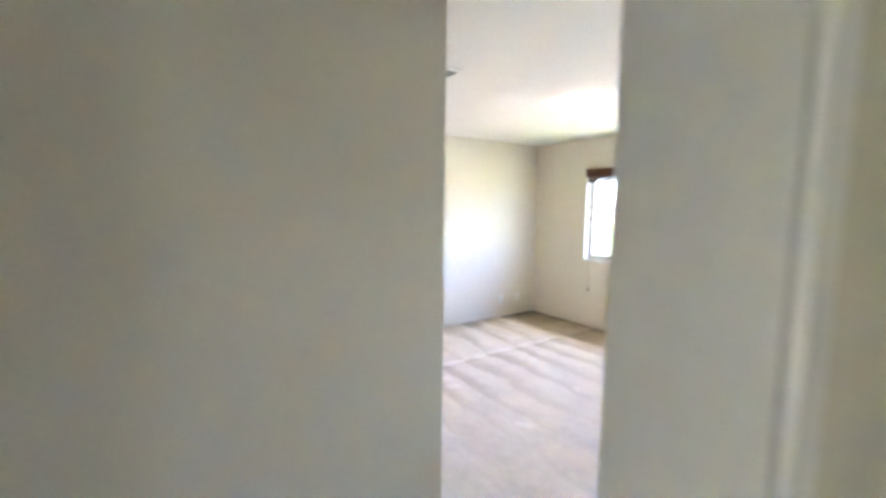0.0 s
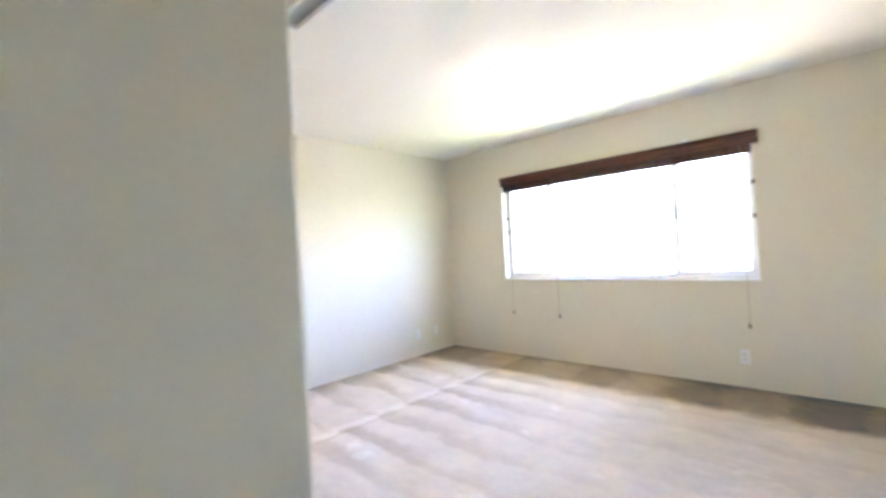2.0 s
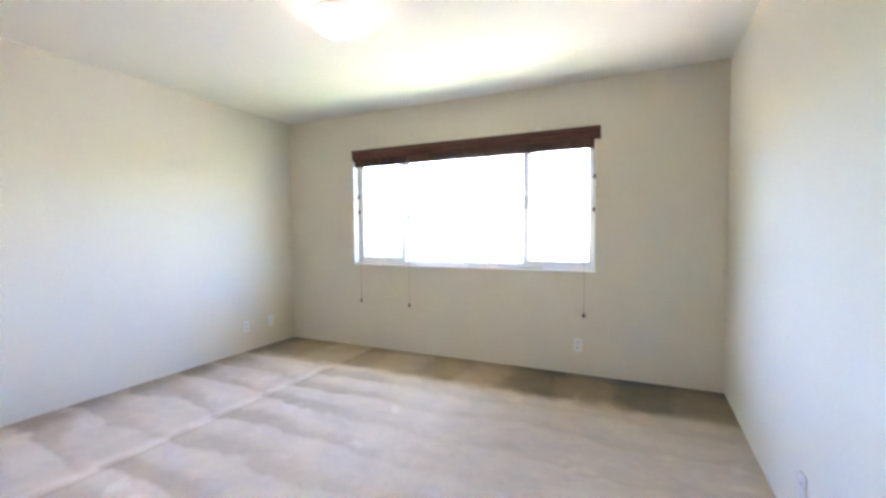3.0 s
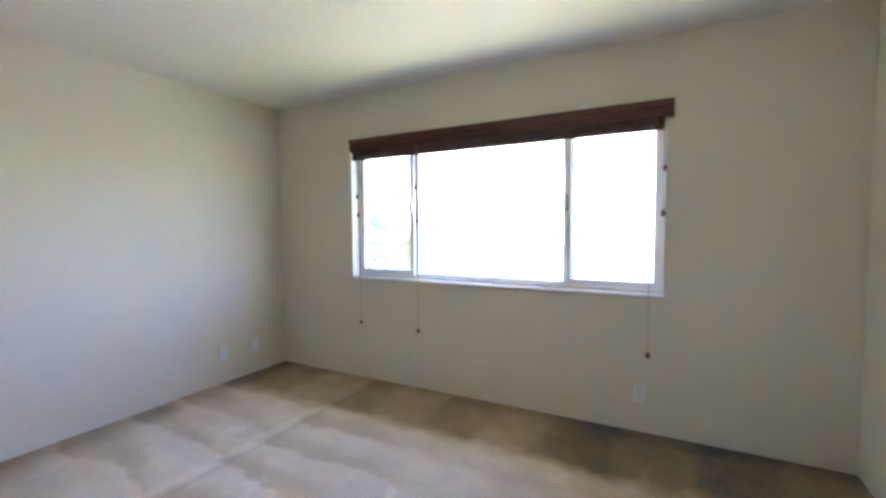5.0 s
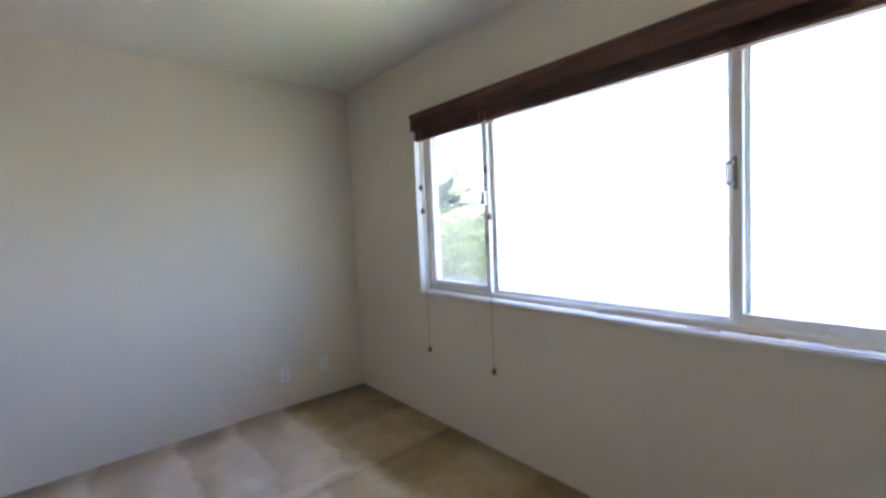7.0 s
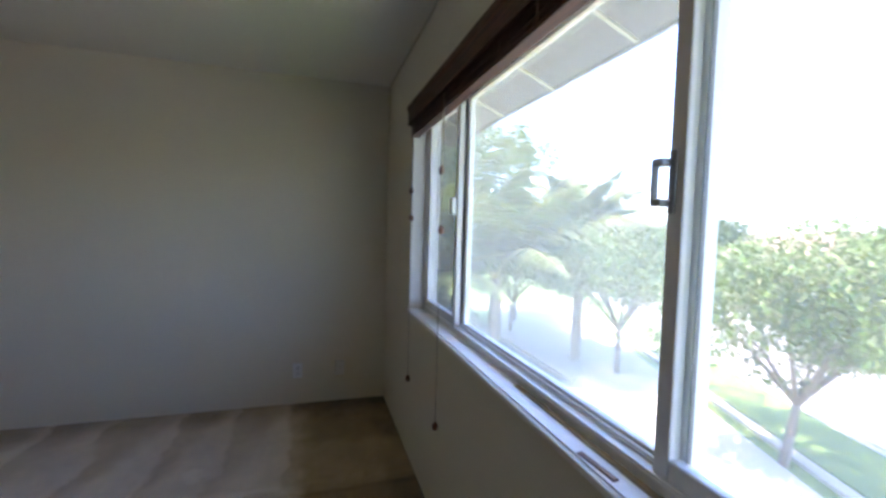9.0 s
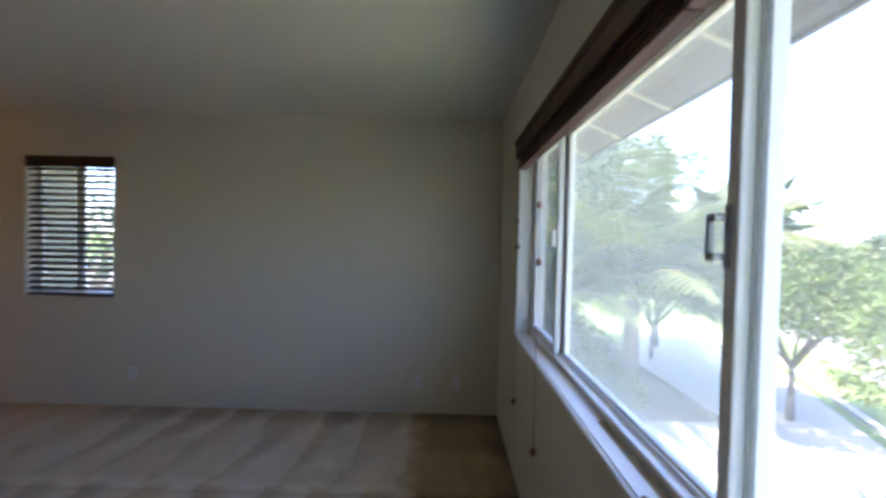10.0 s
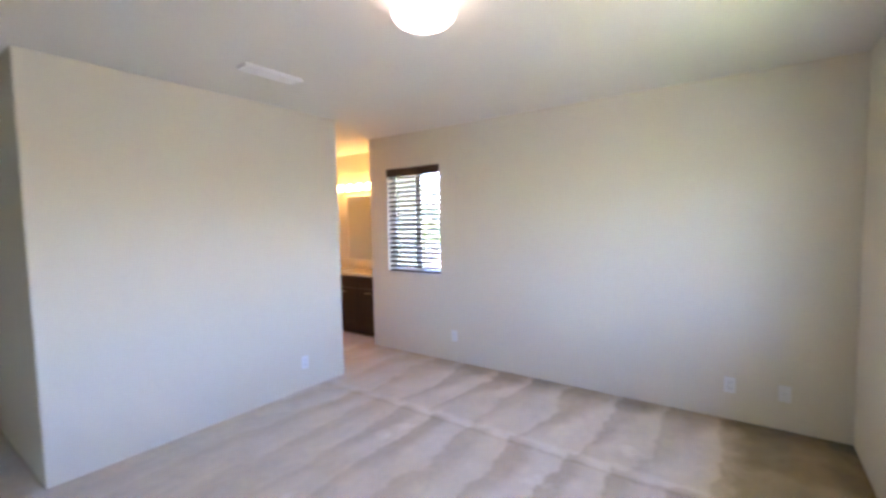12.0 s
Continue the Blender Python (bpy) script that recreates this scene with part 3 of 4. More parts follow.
def raised_blind(label, x0, x1, sags, pulls, tilts):
    """A wooden blind pulled up into a stack, with its cords and tassels."""
    b = thing("wooden_blind", label, "window blind", "blinds of the wide window", at=((x0 + x1) / 2, 0.004, 1.996))
    o = Vector(((x0 + x1) / 2, 0.004, 1.996))
    mid = (x1 - x0) / 2
    part("headrail", boxed(-mid, mid, -0.022, 0.022, -0.02, 0.02, bevel=0.003), BLIND, b)
    slat = meshed("slat", boxed(-mid, mid, -0.0235, 0.0235, -0.0014, 0.0014, bevel=0.0006), BLIND)
    z = -0.032
    for dz, tip in sags:
        z -= dz
        s = new("slat", slat)
        s.parent = b
        s.matrix_basis = pose(0, random.uniform(-0.002, 0.002), z, random.uniform(-3, 3), tip, 0)
    part("bottom_rail", boxed(-mid, mid, -0.0245, 0.0245, z - 0.021, z - 0.005, bevel=0.004), BLIND, b)
    for x in (-mid * 0.84, -mid * 0.4, mid * 0.1, mid * 0.45, mid * 0.84):
        part("ladder_tape", boxed(x - 0.009, x + 0.009, -0.0262, -0.0250, z - 0.01, -0.021), BLIND, b)
    for x, zb in pulls:
        c = tube(bmesh.new(), (x - o.x, -0.0255, -0.02), (x - o.x, -0.0275, zb - o.z), 0.0017, n=6)
        part("pull_cord", c, CORD, b)
        part("tassel", tassel_mesh((x - o.x, -0.0275, zb - o.z)), TASSEL, b, "turned brown wooden tassel", True)
    for x, zb in tilts:
        part("tilt_cord", tube(bmesh.new(), (x - o.x, -0.0258, -0.02), (x - o.x, -0.0262, zb - o.z), 0.0013, n=6), CORD, b)
        part("tassel", tassel_mesh((x - o.x, -0.0262, zb - o.z)), TASSEL, b, "turned brown wooden tassel", True)
    return b


tight = [(0.0042, 0.0)] * 14
loose = [(0.0042, 0.0)] * 5 + [(0.006, 0.15), (0.0042, 0.15), (0.0042, 0.12), (0.008, 0.06), (0.0042, 0.06), (0.0042, 0.1)] + [(0.0042, 0.05)] * 2
raised_blind("narrow reddish-brown wooden blind, pulled up above the window", 0.905, 1.405, loose, [(0.975, 0.494)], [(0.958, 1.575), (0.966, 1.42)])
raised_blind("wide reddish-brown wooden blind, pulled up above the window", 1.409, 2.706, loose, [(1.553, 0.479)], [(1.545, 1.622), (1.56, 1.36)])
raised_blind("reddish-brown wooden blind pulled up tightly above the window", 2.709, 3.284, tight, [(3.215, 0.506)], [(3.290, 1.652), (3.286, 1.384)])

val = thing("blind_valance", "reddish-brown wooden valance over the wide window", "valance", at=((0.89 + 3.335) / 2, -0.031, 1.997))
vx = (3.335 - 0.89) / 2
prof = [(0.006, -0.048), (-0.006, -0.048), (-0.009, -0.042), (-0.006, -0.034), (-0.006, 0.024), (-0.011, 0.034), (-0.014, 0.044), (-0.014, 0.056), (0.006, 0.056)]
part("valance_board", extruded(prof, "x", -vx, vx), BLIND, val)
for s in (-1, 1):
    part("valance_return", boxed(*sorted((s * vx, s * (vx - 0.012))), 0.0065, 0.030, -0.046, 0.055, bevel=0.002), BLIND_Y, val)
clip = thing("valance_clip", "small white plastic clip on top of the valance", "clip", at=(2.823, -0.0355, 2.0535))
part("clip_body", boxed(-0.028, 0.028, -0.012, 0.034, 0.0, 0.006, bevel=0.002), PLASTIC, clip)
part("clip_tab", boxed(-0.024, 0.024, 0.026, 0.034, 0.006, 0.036, bevel=0.003), PLASTIC, clip)

# ---- lowered blind of the small window ----
sb = thing("wooden_blind", "dark brown wooden blind let down with open slats", "window blind", at=(-0.035, ym, SZ1 - 0.02))
half = (SY1 - SY0) / 2 - 0.008
part("headrail", boxed(-0.022, 0.022, -half, half, -0.03, 0.012, bevel=0.003), BLIND_DARK, sb)
part("valance_board", boxed(0.026, 0.042, -half - 0.004, half + 0.004, -0.062, 0.03, bevel=0.004), BLIND_DARK, sb)
slat = meshed("slat", boxed(-0.024, 0.024, -half, half, -0.003, 0.003, bevel=0.0006), BLIND_DARK)
NS, SP = 20, 0.0525
for k in range(NS):
    s = new("slat", slat)
    s.parent = sb
    s.matrix_basis = pose(0, 0, -0.075 - k * SP, 0, random.uniform(25, 29), 0)
zr = -0.075 - NS * SP
part("bottom_rail", boxed(-0.025, 0.025, -half, half, zr - 0.006, zr + 0.012, bevel=0.004), BLIND_DARK, sb)
for y in (-half * 0.72, half * 0.72):
    for x in (-0.026, 0.026):
        part("ladder_cord", tube(bmesh.new(), (x, y, -0.03), (x, y, zr), 0.0011, n=5), CORD, sb)


# ---- outlets ----
def outlet(label, at, rz, blank=False):
    o = thing("wall_outlet", label, "wall outlet", "outlets low on the walls", at=at, rz=rz)
    part("cover_plate", boxed(-0.035, 0.035, -0.0065, -0.0005, -0.057, 0.057, bevel=0.0025), PLASTIC, o)
    if blank:
        part("jack", boxed(-0.009, 0.009, -0.0095, -0.0068, -0.009, 0.009, bevel=0.001), SOCKET, o)
        for z in (-0.042, 0.042):
            part("screw", tube(bmesh.new(), (0, -0.0066, z), (0, -0.0082, z), 0.003, n=10), SOCKET, o)
        return o
    part("screw", tube(bmesh.new(), (0, -0.0066, 0), (0, -0.0082, 0), 0.003, n=10), SOCKET, o)
    for z in (-0.02, 0.02):
        r = part("receptacle", boxed(-0.0165, 0.0165, -0.0085, -0.0067, z - 0.014, z + 0.014, bevel=0.001), SOCKET, o)
        for x in (-0.006, 0.006):
            part("slot", boxed(x - 0.001, x + 0.001, -0.0092, -0.0087, z - 0.004, z + 0.005), DARK, r)
        part("ground_hole", boxed(-0.002, 0.002, -0.0092, -0.0087, z - 0.011, z - 0.007), DARK, r)
    return o


outlet("white double outlet below the wide window", (3.168, 0, 0.25), 0)
outlet("white double outlet on the blank wall", (0, -0.655, 0.255), 90)
outlet("white jack plate on the wall near the room corner", (0, -0.344, 0.257), 90, True)
outlet("white double outlet below the small window", (0, -3.045, 0.271), 90)
outlet("white double outlet on the partition wall", (1.332, BY, 0.241), 180)
outlet("white double outlet on the wall opposite the small window", (W, -1.70, 0.235), -90)

# ---- ceiling lamp and air register ----
lamp = thing("ceiling_light", "lit round opal glass flush ceiling light", "ceiling light", at=(2.10, -1.745, H))
part("canopy", lathe([(0, -0.0005), (0.125, -0.0005), (0.128, -0.014), (0.118, -0.024), (0, -0.024)], 40), TRIM, lamp, "", True)
part("shade", lathe([(0.112, -0.025), (0.132, -0.038), (0.14, -0.058), (0.135, -0.08), (0.116, -0.102), (0.082, -0.118), (0.045, -0.127), (0, -0.129)], 40), DOME, lamp, "glowing opal glass bowl", True)

vent = thing("ceiling_vent", "white metal air register on the ceiling", "air vent", at=(1.985, -3.08, H))
bm = bmesh.new()
box(bm, -0.20, 0.20, -0.058, -0.043, -0.024, -0.0005, 0.004), box(bm, -0.20, 0.20, 0.043, 0.058, -0.024, -0.0005, 0.004)
box(bm, -0.20, -0.18, -0.043, 0.043, -0.024, -0.0005, 0.004), box(bm, 0.18, 0.20, -0.043, 0.043, -0.024, -0.0005, 0.004)
part("frame", bm, PLASTIC, vent)
part("backing", boxed(-0.18, 0.18, -0.043, 0.043, -0.003, -0.001), SOCKET, vent)
lou = bmesh.new()
box(lou, -0.18, 0.18, -0.0105, 0.0105, -0.0008, 0.0008)
lou = meshed("louvre", lou, PLASTIC)
for k in range(6):
    s = new("louvre", lou)
    s.parent = vent
    s.matrix_basis = pose(0, -0.036 + k * 0.0145, -0.0145, 48, 0, 0)

# ---- small things on the sill ----
st = part("wooden_strip", boxed(-0.055, 0.055, -0.007, 0.007, 0, 0.006, bevel=0.0015), STICK)
tagged(st, "short pale brown wooden strip lying on the sill", "wood strip").matrix_basis = pose(2.61, 0.016, WZ0 + 0.0085, 0, 0, 4)

# ---- vanity alcove ----
van = thing("vanity_cabinet", "espresso-stained wooden vanity cabinet with chrome pulls", "vanity cabinet", at=(-0.36, -5.1, 0))
VX1, VY0, VY1 = 0.20, -0.9, 0.875
part("body", boxed(-0.238, VX1 - 0.022, VY0, VY1, 0.09, 0.785, bevel=0.003), ESPRESSO, van)
part("toe_kick", boxed(-0.238, VX1 - 0.08, VY0 + 0.01, VY1 - 0.01, 0.0, 0.0895), ESPRESSO, van)
n = 4
wd = (VY1 - VY0) / n
for k in range(n):
    y0, y1 = VY0 + k * wd + 0.004, VY0 + (k + 1) * wd - 0.004
    for nm, z0, z1 in (("drawer_front", 0.63, 0.775), ("cabinet_door", 0.10, 0.622)):
        d = part(nm, boxed(VX1 - 0.0215, VX1 - 0.003, y0, y1, z0, z1, bevel=0.003), ESPRESSO, van)
        if nm == "cabinet_door":
            f = bmesh.new()
            for a, b2, c, e in ((y0, y0 + 0.055, z0, z1), (y1 - 0.055, y1, z0, z1), (y0 + 0.055, y1 - 0.055, z0, z0 + 0.055), (y0 + 0.055, y1 - 0.055, z1 - 0.055, z1)):
                box(f, VX1 - 0.0028, VX1 + 0.004, a, b2, c, e, 0.002)
            part("door_frame", f, ESPRESSO, d)
        if nm == "drawer_front":
            continue
        yc = (y0 + y1) / 2
        zc = 0.578
        hb = bmesh.new()
        tube(hb, (VX1 + 0.026, yc - 0.05, zc), (VX1 + 0.026, yc + 0.05, zc), 0.005)
        for dy in (-0.038, 0.038):
            tube(hb, (VX1 - 0.001, yc + dy, zc), (VX1 + 0.026, yc + dy, zc), 0.004)
        part("handle", hb, CHROME, d, "chrome bar pull")
top = thing("countertop", "cream marble vanity counter with a backsplash", "counter", at=(-0.36, -5.1, 0.786))
part("slab", boxed(-0.239, 0.222, VY0, VY1, 0.0, 0.038, bevel=0.006), COUNTER, top)
part("backsplash", boxed(-0.239, -0.219, VY0, VY1, 0.0385, 0.150, bevel=0.004), COUNTER, top)
part("basin_rim", lathe([(0.20, 0.0385), (0.205, 0.046), (0.19, 0.048), (0.17, 0.0405), (0, 0.0395)], 32, (0.0, -0.1, 0)), COUNTER, top, "", True)
mir = thing("wall_mirror", "frameless wall mirror above the vanity counter", "mirror", at=(-0.6, -4.79, 1.40))
part("glass", boxed(0.0005, 0.006, -0.49, 0.49, -0.445, 0.445, bevel=0.0015), MIRROR, mir)
bar = thing("vanity_light_bar", "lit chrome vanity light bar with globe bulbs", "wall light", at=(-0.6, -5.02, 1.965))
part("back_plate", boxed(0.0005, 0.035, -0.55, 0.55, -0.055, 0.055, bevel=0.006), CHROME, bar)
for k in range(6):
    y = -0.475 + 0.19 * k
    part("socket", tube(bmesh.new(), (0.0355, y, 0), (0.062, y, 0), 0.022, n=16), CHROME, bar, "", True)
    g = bmesh.new()
    bmesh.ops.create_uvsphere(g, u_segments=20, v_segments=12, radius=0.046, matrix=Matrix.Translation((0.104, y, 0)))
    part("bulb", g, BULB, bar, "glowing warm globe bulb", True)
pic = thing("picture_frame", "narrow dark wooden picture frame on the alcove wall", "picture frame", at=(-0.6, -5.72, 1.51))
fr = side_ring(-0.13, 0.13, -0.285, 0.285, 0.0005, 0.022, 0.025)
part("frame", fr, ESPRESSO, pic)
part("mat", boxed(0.001, 0.006, -0.105, 0.105, -0.26, 0.26), SOCKET, pic)

# ---- outdoors: one ground sheet, drive, kerbs, verge and street ----
GZ = -2.9
bm = bmesh.new()
g = bmesh.ops.create_grid(bm, x_segments=60, y_segments=60, size=900)
for v in bm.verts:
    v.co.z = GZ - 0.06
structure("ground", bm, LAWN, "grassy ground that reaches the horizon", "ground")


def street_box(bm, u0, u1, n0, n1, z0, z1, bevel=0.0):
    """A slab laid along the street: u runs along it, n away from the house."""
    u, n = Vector((0.936, -0.352, 0)), Vector((0.352, 0.936, 0))
    m = Matrix(((u.x, n.x, 0, 0), (u.y, n.y, 0, 0), (0, 0, 1, 0), (0, 0, 0, 1)))
    return box(bm, u0, u1, n0, n1, z0, z1, bevel, m)


drive = structure("driveway", boxed(-6.88, 1.5, T + 0.3, 1.9, GZ - 0.05, GZ), CONCRETE, "pale concrete drive below the window", "driveway")
for k in range(7):
    for j in range(2):
        bm = bmesh.new()
        street_box(bm, -21.0 + k * 3.0, -18.012 + k * 3.0, 2.4 + j * 2.4 - 0.6, 4.788 + j * 2.4 - 0.6, GZ - 0.05, GZ + 0.002, 0.01)
        part("concrete_slab", bm, CONCRETE, drive)
bm = bmesh.new()
street_box(bm, -60, 60, 7.27, 8.82, GZ - 0.05, GZ + 0.05)
structure("verge", bm, LAWN, "bright green grass verge along the street", "grass")
kerb = bmesh.new()
street_box(kerb, -60, 60, 8.83, 9.0, GZ - 0.12, GZ + 0.06, 0.02)
structure("kerb", kerb, CONCRETE, "pale concrete kerb beside the street", "kerb")
bm = bmesh.new()
street_box(bm, -60, 60, 7.0, 7.26, GZ - 0.12, GZ + 0.03, 0.02)
structure("kerb_drive", bm, CONCRETE, "low concrete edging beside the verge", "kerb")
bm = bmesh.new()
street_box(bm, -120, 120, 9.01, 17.5, GZ - 0.2, GZ - 0.04)
structure("road", bm, ASPHALT, "grey asphalt street", "road")
bm = bmesh.new()
street_box(bm, -120, 120, 17.51, 19.3, GZ - 0.2, GZ + 0.06, 0.02)
structure("pavement", bm, CONCRETE, "pale concrete pavement across the street", "pavement")
bm = bmesh.new()
box(bm, -16, -6.9, 0.5, 6.4, GZ - 0.05, GZ + 0.015)
structure("garden_bed", bm, SOIL, "brown garden bed under the palms", "garden bed")
bm = bmesh.new()
box(bm, -16, -6.8, 6.41, 6.6, GZ - 0.05, GZ + 0.12, 0.02)
structure("bed_edging", bm, CONCRETE, "low pale edging along the garden bed", "edging")


# ---- plants ----
def leaf_cloud(rng, clumps, per, leaf, spread):
    """Many small bent leaves, gathered in uneven clumps."""
    verts, faces = [], []
    for c, r in clumps:
        for _ in range(int(per * r * r / (spread * spread))):
            d = rng.normal(size=3)
            d /= np.linalg.norm(d)
            p = c + d * r * (0.55 + 0.5 * rng.random() ** 0.5) * np.array((1, 1, 0.8))
            a = rng.normal(size=3) + d * 0.5 + np.array((0, 0, -0.3))
            a /= np.linalg.norm(a)
            b = np.cross(a, rng.normal(size=3))
            b /= np.linalg.norm(b)
            s = leaf * rng.uniform(0.6, 1.3)
            nrm = np.cross(a, b)
            i = len(verts)
            verts += [p, p + a * s * 0.45 + b * s * 0.2 + nrm * s * 0.06, p + a * s, p + a * s * 0.45 - b * s * 0.2 + nrm * s * 0.06]
            faces += [(i, i + 1, i + 2), (i, i + 2, i + 3)]
    return verts, faces


def cloud_part(name, verts, faces, mat, parent):
    me = bpy.data.meshes.new(name)
    me.from_pydata([tuple(v) for v in verts], [], faces)
    me.materials.append(mat)
    ob = new(name, me)
    ob.parent = parent
    return ob


def broad_tree(seed, label, at, height, fork, radius, leaf, per, mat, lean=(0, 0), flat=0.6):
    """A tapered trunk that forks into limbs, and a crown of leaf clumps with gaps."""
    rng = np.random.default_rng(seed)
    t = thing("tree", label, "tree", "trees by the street", at=at)
    bm = bmesh.new()
    top = Vector((lean[0] * 0.3, lean[1] * 0.3, fork))
    tube(bm, (0, 0, -0.05), top * 0.5, 0.085 * height / 4, 0.07 * height / 4)
    tube(bm, top * 0.5, top, 0.07 * height / 4, 0.06 * height / 4)
    clumps = []
    for k in range(9):
        ang = 2 * math.pi * k / 9 + rng.uniform(-0.3, 0.3)
        r = radius * rng.uniform(0.45, 0.85)
        tip = Vector((lean[0] + r * math.cos(ang), lean[1] + r * math.sin(ang), fork + (height - fork) * rng.uniform(0.35, 0.8)))
        mid = top.lerp(tip, 0.5) + Vector((0, 0, 0.12 * height * rng.uniform(0.1, 0.6)))
        tube(bm, top, mid, 0.042 * height / 4, 0.028 * height / 4, 7), tube(bm, mid, tip, 0.028 * height / 4, 0.008, 6)
        for q in range(5):
            c = np.array(tip) * 1.0 + rng.normal(size=3) * radius * np.array((0.24, 0.24, 0.16))
            clumps.append((c, radius * rng.uniform(0.14, 0.30)))
    for q in range(22):
        ang, rr = rng.uniform(0, 2 * math.pi), radius * math.sqrt(rng.random()) * 0.95
        z = fork + (height - fork) * (0.45 + 0.5 * (1 - (rr / radius) ** 2) * rng.uniform(0.6, 1.0))
        clumps.append((np.array((lean[0] + rr * math.cos(ang), lean[1] + rr * math.sin(ang), z)), radius * rng.uniform(0.16, 0.28)))
    part("trunk", bm, BARK, t, "", True)
    cloud_part("crown", *leaf_cloud(rng, clumps, per, leaf, radius * 0.22), mat, t)
    return t


def palm(seed, label, at, trunk, fronds, length, rise, spear=None):
    """A ringed palm trunk with arching fronds of narrow leaflets."""
    rng = np.random.default_rng(seed)
    p = thing("palm_tree", label, "palm tree", "palms in the garden bed", at=at)
    bm = bmesh.new()
    z, r = -0.05, 0.20
    while z < trunk:
        tube(bm, (0, 0, z), (0, 0, z + 0.13), r, r * 0.93, 12)
        z += 0.12
        r = max(r * 0.985, 0.10)
    part("trunk", bm, PALM_BARK, p)
    for k in range(fronds):
        ang = 2.4 * k + rng.uniform(-0.2, 0.2)
        up = rise * (0.52 + 0.55 * k / fronds)
        L = length * rng.uniform(0.8, 1.1)
        if spear and k == fronds - 1:
            ang, up, L = spear
        d = Vector((math.cos(ang), math.sin(ang), 0))
        pts = []
        for i in range(15):
            s = i / 14
            pts.append(Vector((0, 0, trunk)) + d * (L * (s * math.cos(up) + 0.22 * s * s)) + Vector((0, 0, L * (s * math.sin(up) - (0.58 - 0.36 * k / fronds) * s * s))))
        rib = bmesh.new()
        for a, b in zip(pts, pts[1:]):
            tube(rib, a, b, 0.034 * (1 - 0.062 * pts.index(a)), 0.034 * (1 - 0.062 * (pts.index(a) + 1)), 5)
        f = part("frond", rib, RIB, p)
        verts, faces = [], []
        for i in range(1, 14):
            for sub in (0.0, 0.25, 0.5, 0.75):
                q = pts[i].lerp(pts[i + 1], sub)
                t = (pts[i + 1] - pts[i]).normalized()
                side = t.cross(Vector((0, 0, 1))).normalized()
                ll = L * 0.2 * math.sin(math.pi * min(0.98, (i + sub) / 14.5 + 0.08)) ** 0.6
                for sgn in (-1, 1):
                    e = (t * 0.6 + side * sgn + Vector((0, 0, -0.15 - 0.45 * rng.random()))).normalized()
                    wv = t * 0.05
                    m2 = q + e * ll * 0.5 + Vector((0, 0, 0.03))
                    n0 = len(verts)
                    verts += [q - wv * 0.5, q + wv * 0.5, m2 + wv, m2 - wv, q + e * ll + Vector((0, 0, -0.1 * ll))]
                    faces += [(n0, n0 + 1, n0 + 2, n0 + 3), (n0 + 3, n0 + 2, n0 + 4)]
        cloud_part("leaflets", verts, faces, FROND, f)
    return p


def shrub(seed, label, at, radius, height, leaf, per, mat):
    rng = np.random.default_rng(seed)
    s = thing("shrub", label, "shrub", "shrubs in the garden", at=at)
    bm = bmesh.new()
    clumps = []
    for k in range(14):
        ang, rr = rng.uniform(0, 2 * math.pi), radius * math.sqrt(rng.random())
        c = Vector((rr * math.cos(ang), rr * math.sin(ang), height * rng.uniform(0.25, 0.8)))
        tube(bm, (rr * 0.2 * math.cos(ang), rr * 0.2 * math.sin(ang), -0.05), c, 0.025, 0.008, 5)
        clumps.append((np.array(c), radius * rng.uniform(0.28, 0.45)))
    part("stems", bm, BARK, s)
    cloud_part("foliage", *leaf_cloud(rng, clumps, per, leaf, radius * 0.35), mat, s)
    return s


broad_tree(3, "small spreading street tree with a forked grey trunk", (-2.2, 8.0, GZ), 4.5, 1.15, 2.5, 0.15, 260, LEAF, (0.35, 0.2))
broad_tree(4, "small spreading street tree beside the drive", (-7.2, 8.3, GZ), 4.6, 1.3, 2.4, 0.15, 240, LEAF)
broad_tree(5, "bushy green tree beside the drive", (-12.6, 7.4, GZ), 4.4, 1.2, 2.0, 0.17, 200, LEAF)
broad_tree(8, "tall dark green tree behind the palms", (-11.5, 2.4, GZ), 9.2, 2.4, 3.4, 0.22, 190, LEAF_DARK)
broad_tree(14, "tall leafy tree behind the garden bed", (-14.0, 4.8, GZ), 9.4, 2.6, 3.6, 0.22, 180, LEAF)
broad_tree(13, "green garden tree behind the palms", (-14.5, 8.5, GZ), 5.6, 1.8, 2.4, 0.2, 170, LEAF)
broad_tree(21, "round-topped tree across the street", (-19.0, 24.5, GZ), 5.8, 1.8, 2.6, 0.3, 120, LEAF_DARK)
broad_tree(22, "round-topped tree across the street", (-9.0, 26.5, GZ), 5.4, 1.7, 2.4, 0.3, 120, LEAF)
broad_tree(24, "leafy tree beside the house", (-6.5, -9.0, GZ), 6.6, 2.2, 3.0, 0.15, 60, LEAF_DARK)
broad_tree(23, "round-topped tree across the street", (-31.0, 22.0, GZ), 6.4, 2.0, 3.0, 0.3, 120, LEAF)
palm(2, "arching palm with long feathery fronds", (-8.6, 4.8, GZ), 2.7, 17, 5.6, 1.5)
palm(4, "young palm with feathery fronds and a tall young leaf", (-9.2, 2.7, GZ), 2.2, 21, 5.0, 1.42, (0.78, 1.2, 5.2))
palm(9, "slender palm beside the drive", (-8.6, 7.8, GZ), 4.3, 18, 2.9, 1.3)
palm(6, "taller palm with feathery fronds", (-11.4, 6.2, GZ), 3.0, 16, 4.6, 1.4)
shrub(31, "low leafy shrub at the foot of the palms", (-9.1, 3.9, GZ), 0.9, 1.3, 0.16, 150, LEAF)
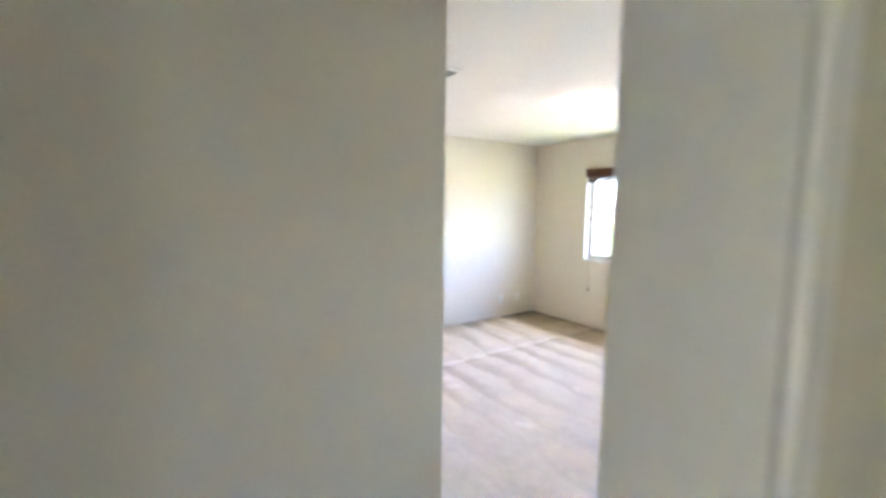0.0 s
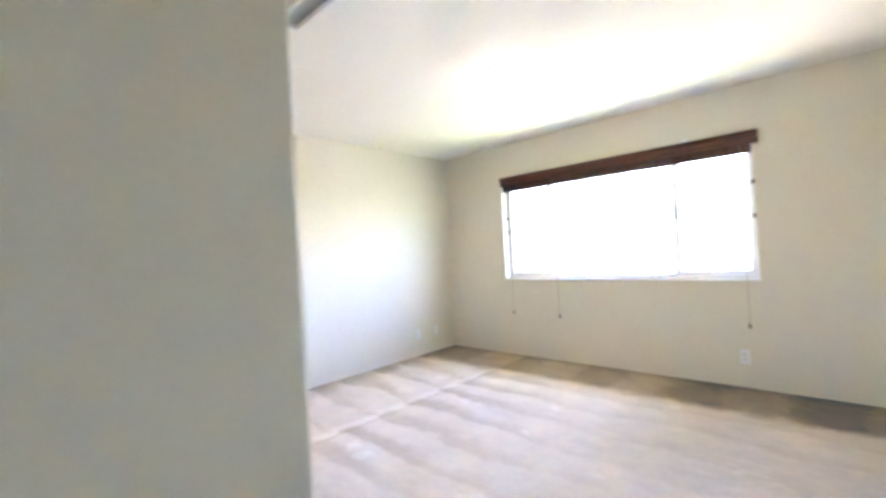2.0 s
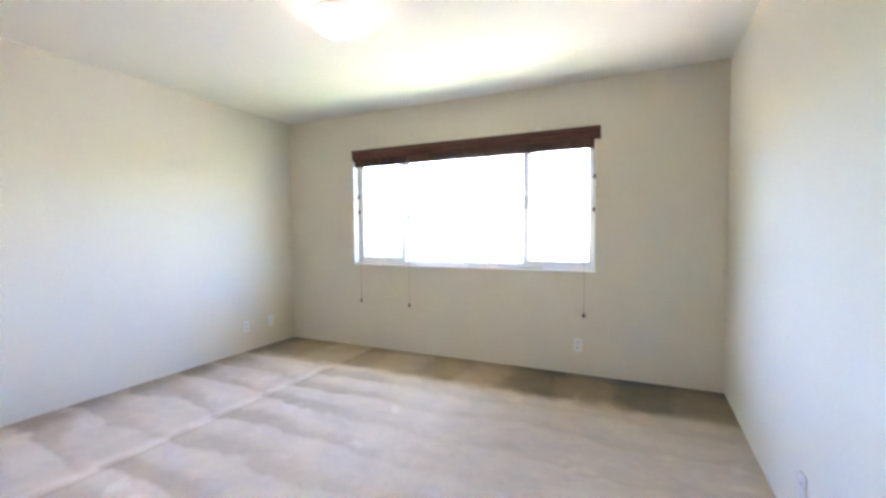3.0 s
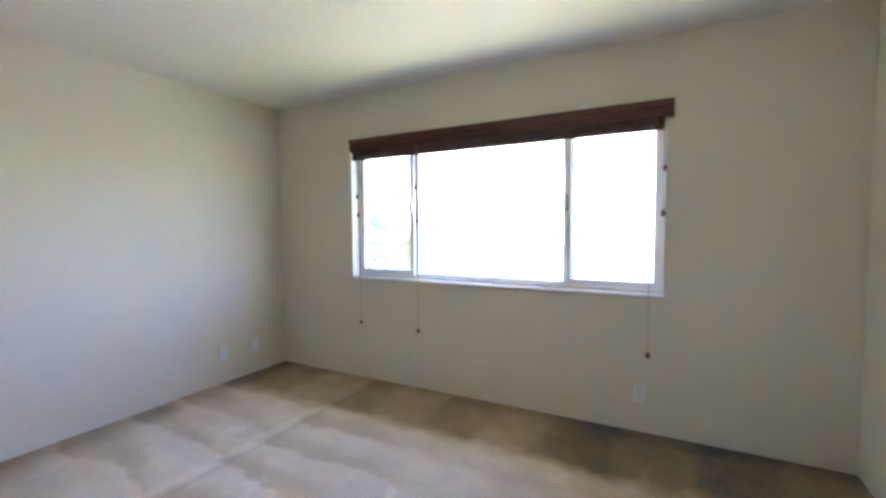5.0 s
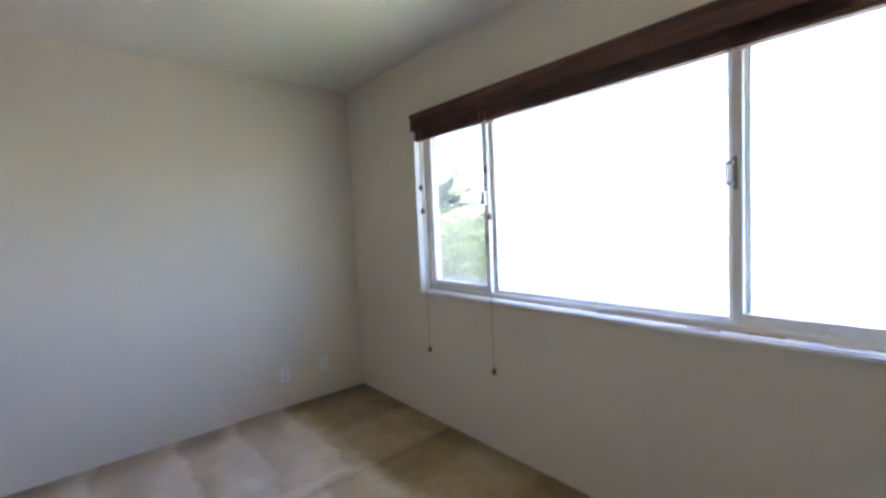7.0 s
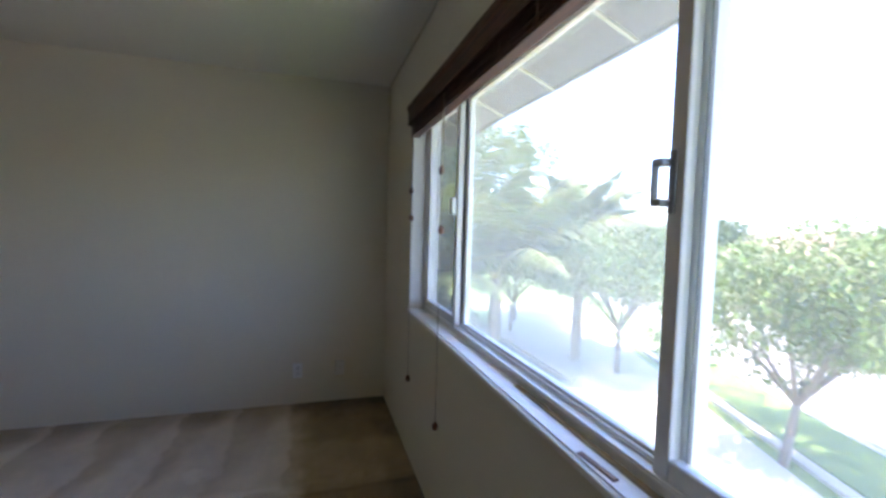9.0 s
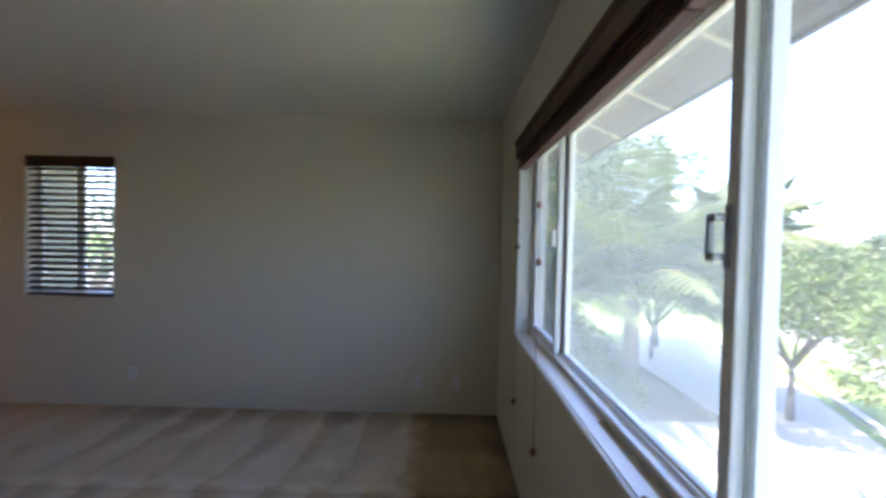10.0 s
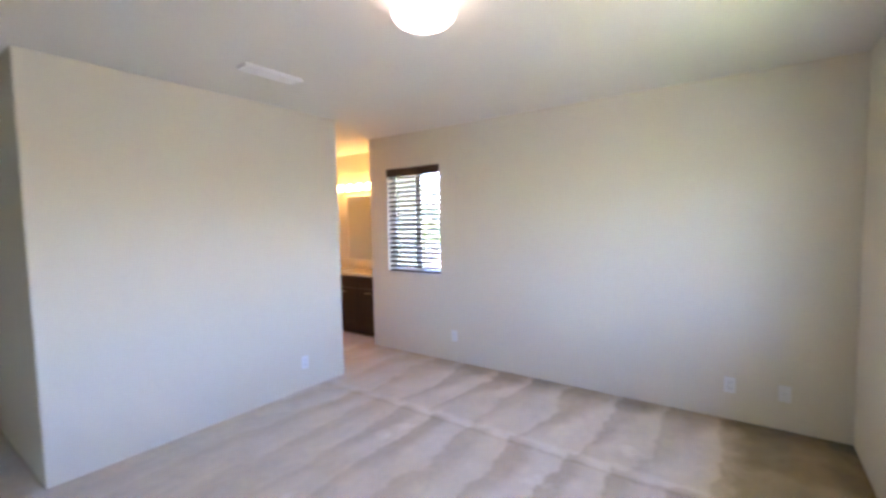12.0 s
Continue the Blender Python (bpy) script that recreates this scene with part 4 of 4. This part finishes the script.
shrub(32, "leafy dark green shrub in the garden bed", (-9.6, 2.2, GZ), 1.2, 2.2, 0.17, 190, LEAF_DARK)
shrub(33, "leafy dark green shrub near the house corner", (-8.9, 1.1, GZ), 1.1, 3.0, 0.17, 200, LEAF_DARK)
shrub(35, "leafy green shrub at the edge of the garden bed", (-7.9, 2.6, GZ), 1.1, 1.7, 0.16, 190, LEAF)
shrub(36, "low leafy shrub at the edge of the garden bed", (-7.6, 3.9, GZ), 0.8, 1.0, 0.14, 170, LEAF)
shrub(37, "tall leafy shrub near the house corner", (-7.8, 1.3, GZ), 1.1, 2.6, 0.17, 200, LEAF)
shrub(38, "leafy green shrub behind the palms", (-12.4, 3.4, GZ), 1.4, 2.6, 0.2, 170, LEAF)
shrub(34, "leafy green shrub in the garden bed", (-11.0, 4.2, GZ), 1.2, 1.8, 0.17, 160, LEAF)


# ---- houses across the street ----
def house(label, at, rz, w, d, storeys):
    h = thing("house", label, "house", "houses across the street", at=at, rz=rz)
    hz = 2.7 * storeys
    part("wall", boxed(-w / 2, w / 2, -d / 2, d / 2, 0, hz), HOUSE, h)
    roof = extruded([(-d / 2 - 0.6, hz), (-d / 2 - 0.6, hz + 0.12), (0, hz + d * 0.24), (d / 2 + 0.6, hz + 0.12), (d / 2 + 0.6, hz)], "x", -w / 2 - 0.5, w / 2 + 0.5)
    part("roof", roof, ROOF, h)
    n = max(2, int(w / 3))
    for s in range(storeys):
        for k in range(n):
            x = -w / 2 + (k + 0.5) * w / n
            if s == 0 and k == 0:
                part("garage_door", boxed(x - 1.15, x + 1.15, -d / 2 - 0.03, -d / 2 - 0.002, 0.02, 2.1, bevel=0.01), TRIM, h)
                continue
            wn = part("window", ring(x - 0.65, x + 0.65, 0.95 + 2.7 * s, 2.1 + 2.7 * s, -d / 2 - 0.05, -d / 2 - 0.002, 0.07), TRIM, h)
            part("pane", boxed(x - 0.58, x + 0.58, -d / 2 - 0.02, -d / 2 - 0.004, 1.02 + 2.7 * s, 2.03 + 2.7 * s), HOUSE_GLASS, wn)
    return h


house("pale house with a terracotta-coloured roof", (-1.5, 29.0, GZ), -20.6, 12, 8, 1)
house("pale house with a low terracotta-coloured roof", (-17.0, 33.5, GZ), -20.6, 13, 8, 1)
house("pale house with a brown shingle roof", (-33.0, 39.0, GZ), -20.6, 13, 9, 1)
house("pale house with a brown roof", (14.0, 24.0, GZ), -20.6, 13, 8, 1)
structure("pavement_side", boxed(-70, -14, -60, -1.0, GZ - 0.2, GZ - 0.05), ASPHALT, "grey asphalt yard beside the garden", "pavement")
# unseen pale ground, added so grass doesn't tint the light entering the hall
structure("pavement_east", boxed(7.2, 30, -16, 0.4, GZ - 0.2, GZ - 0.04), CONCRETE, "unseen pale concrete, added to keep green bounce out of the hall", "pavement")
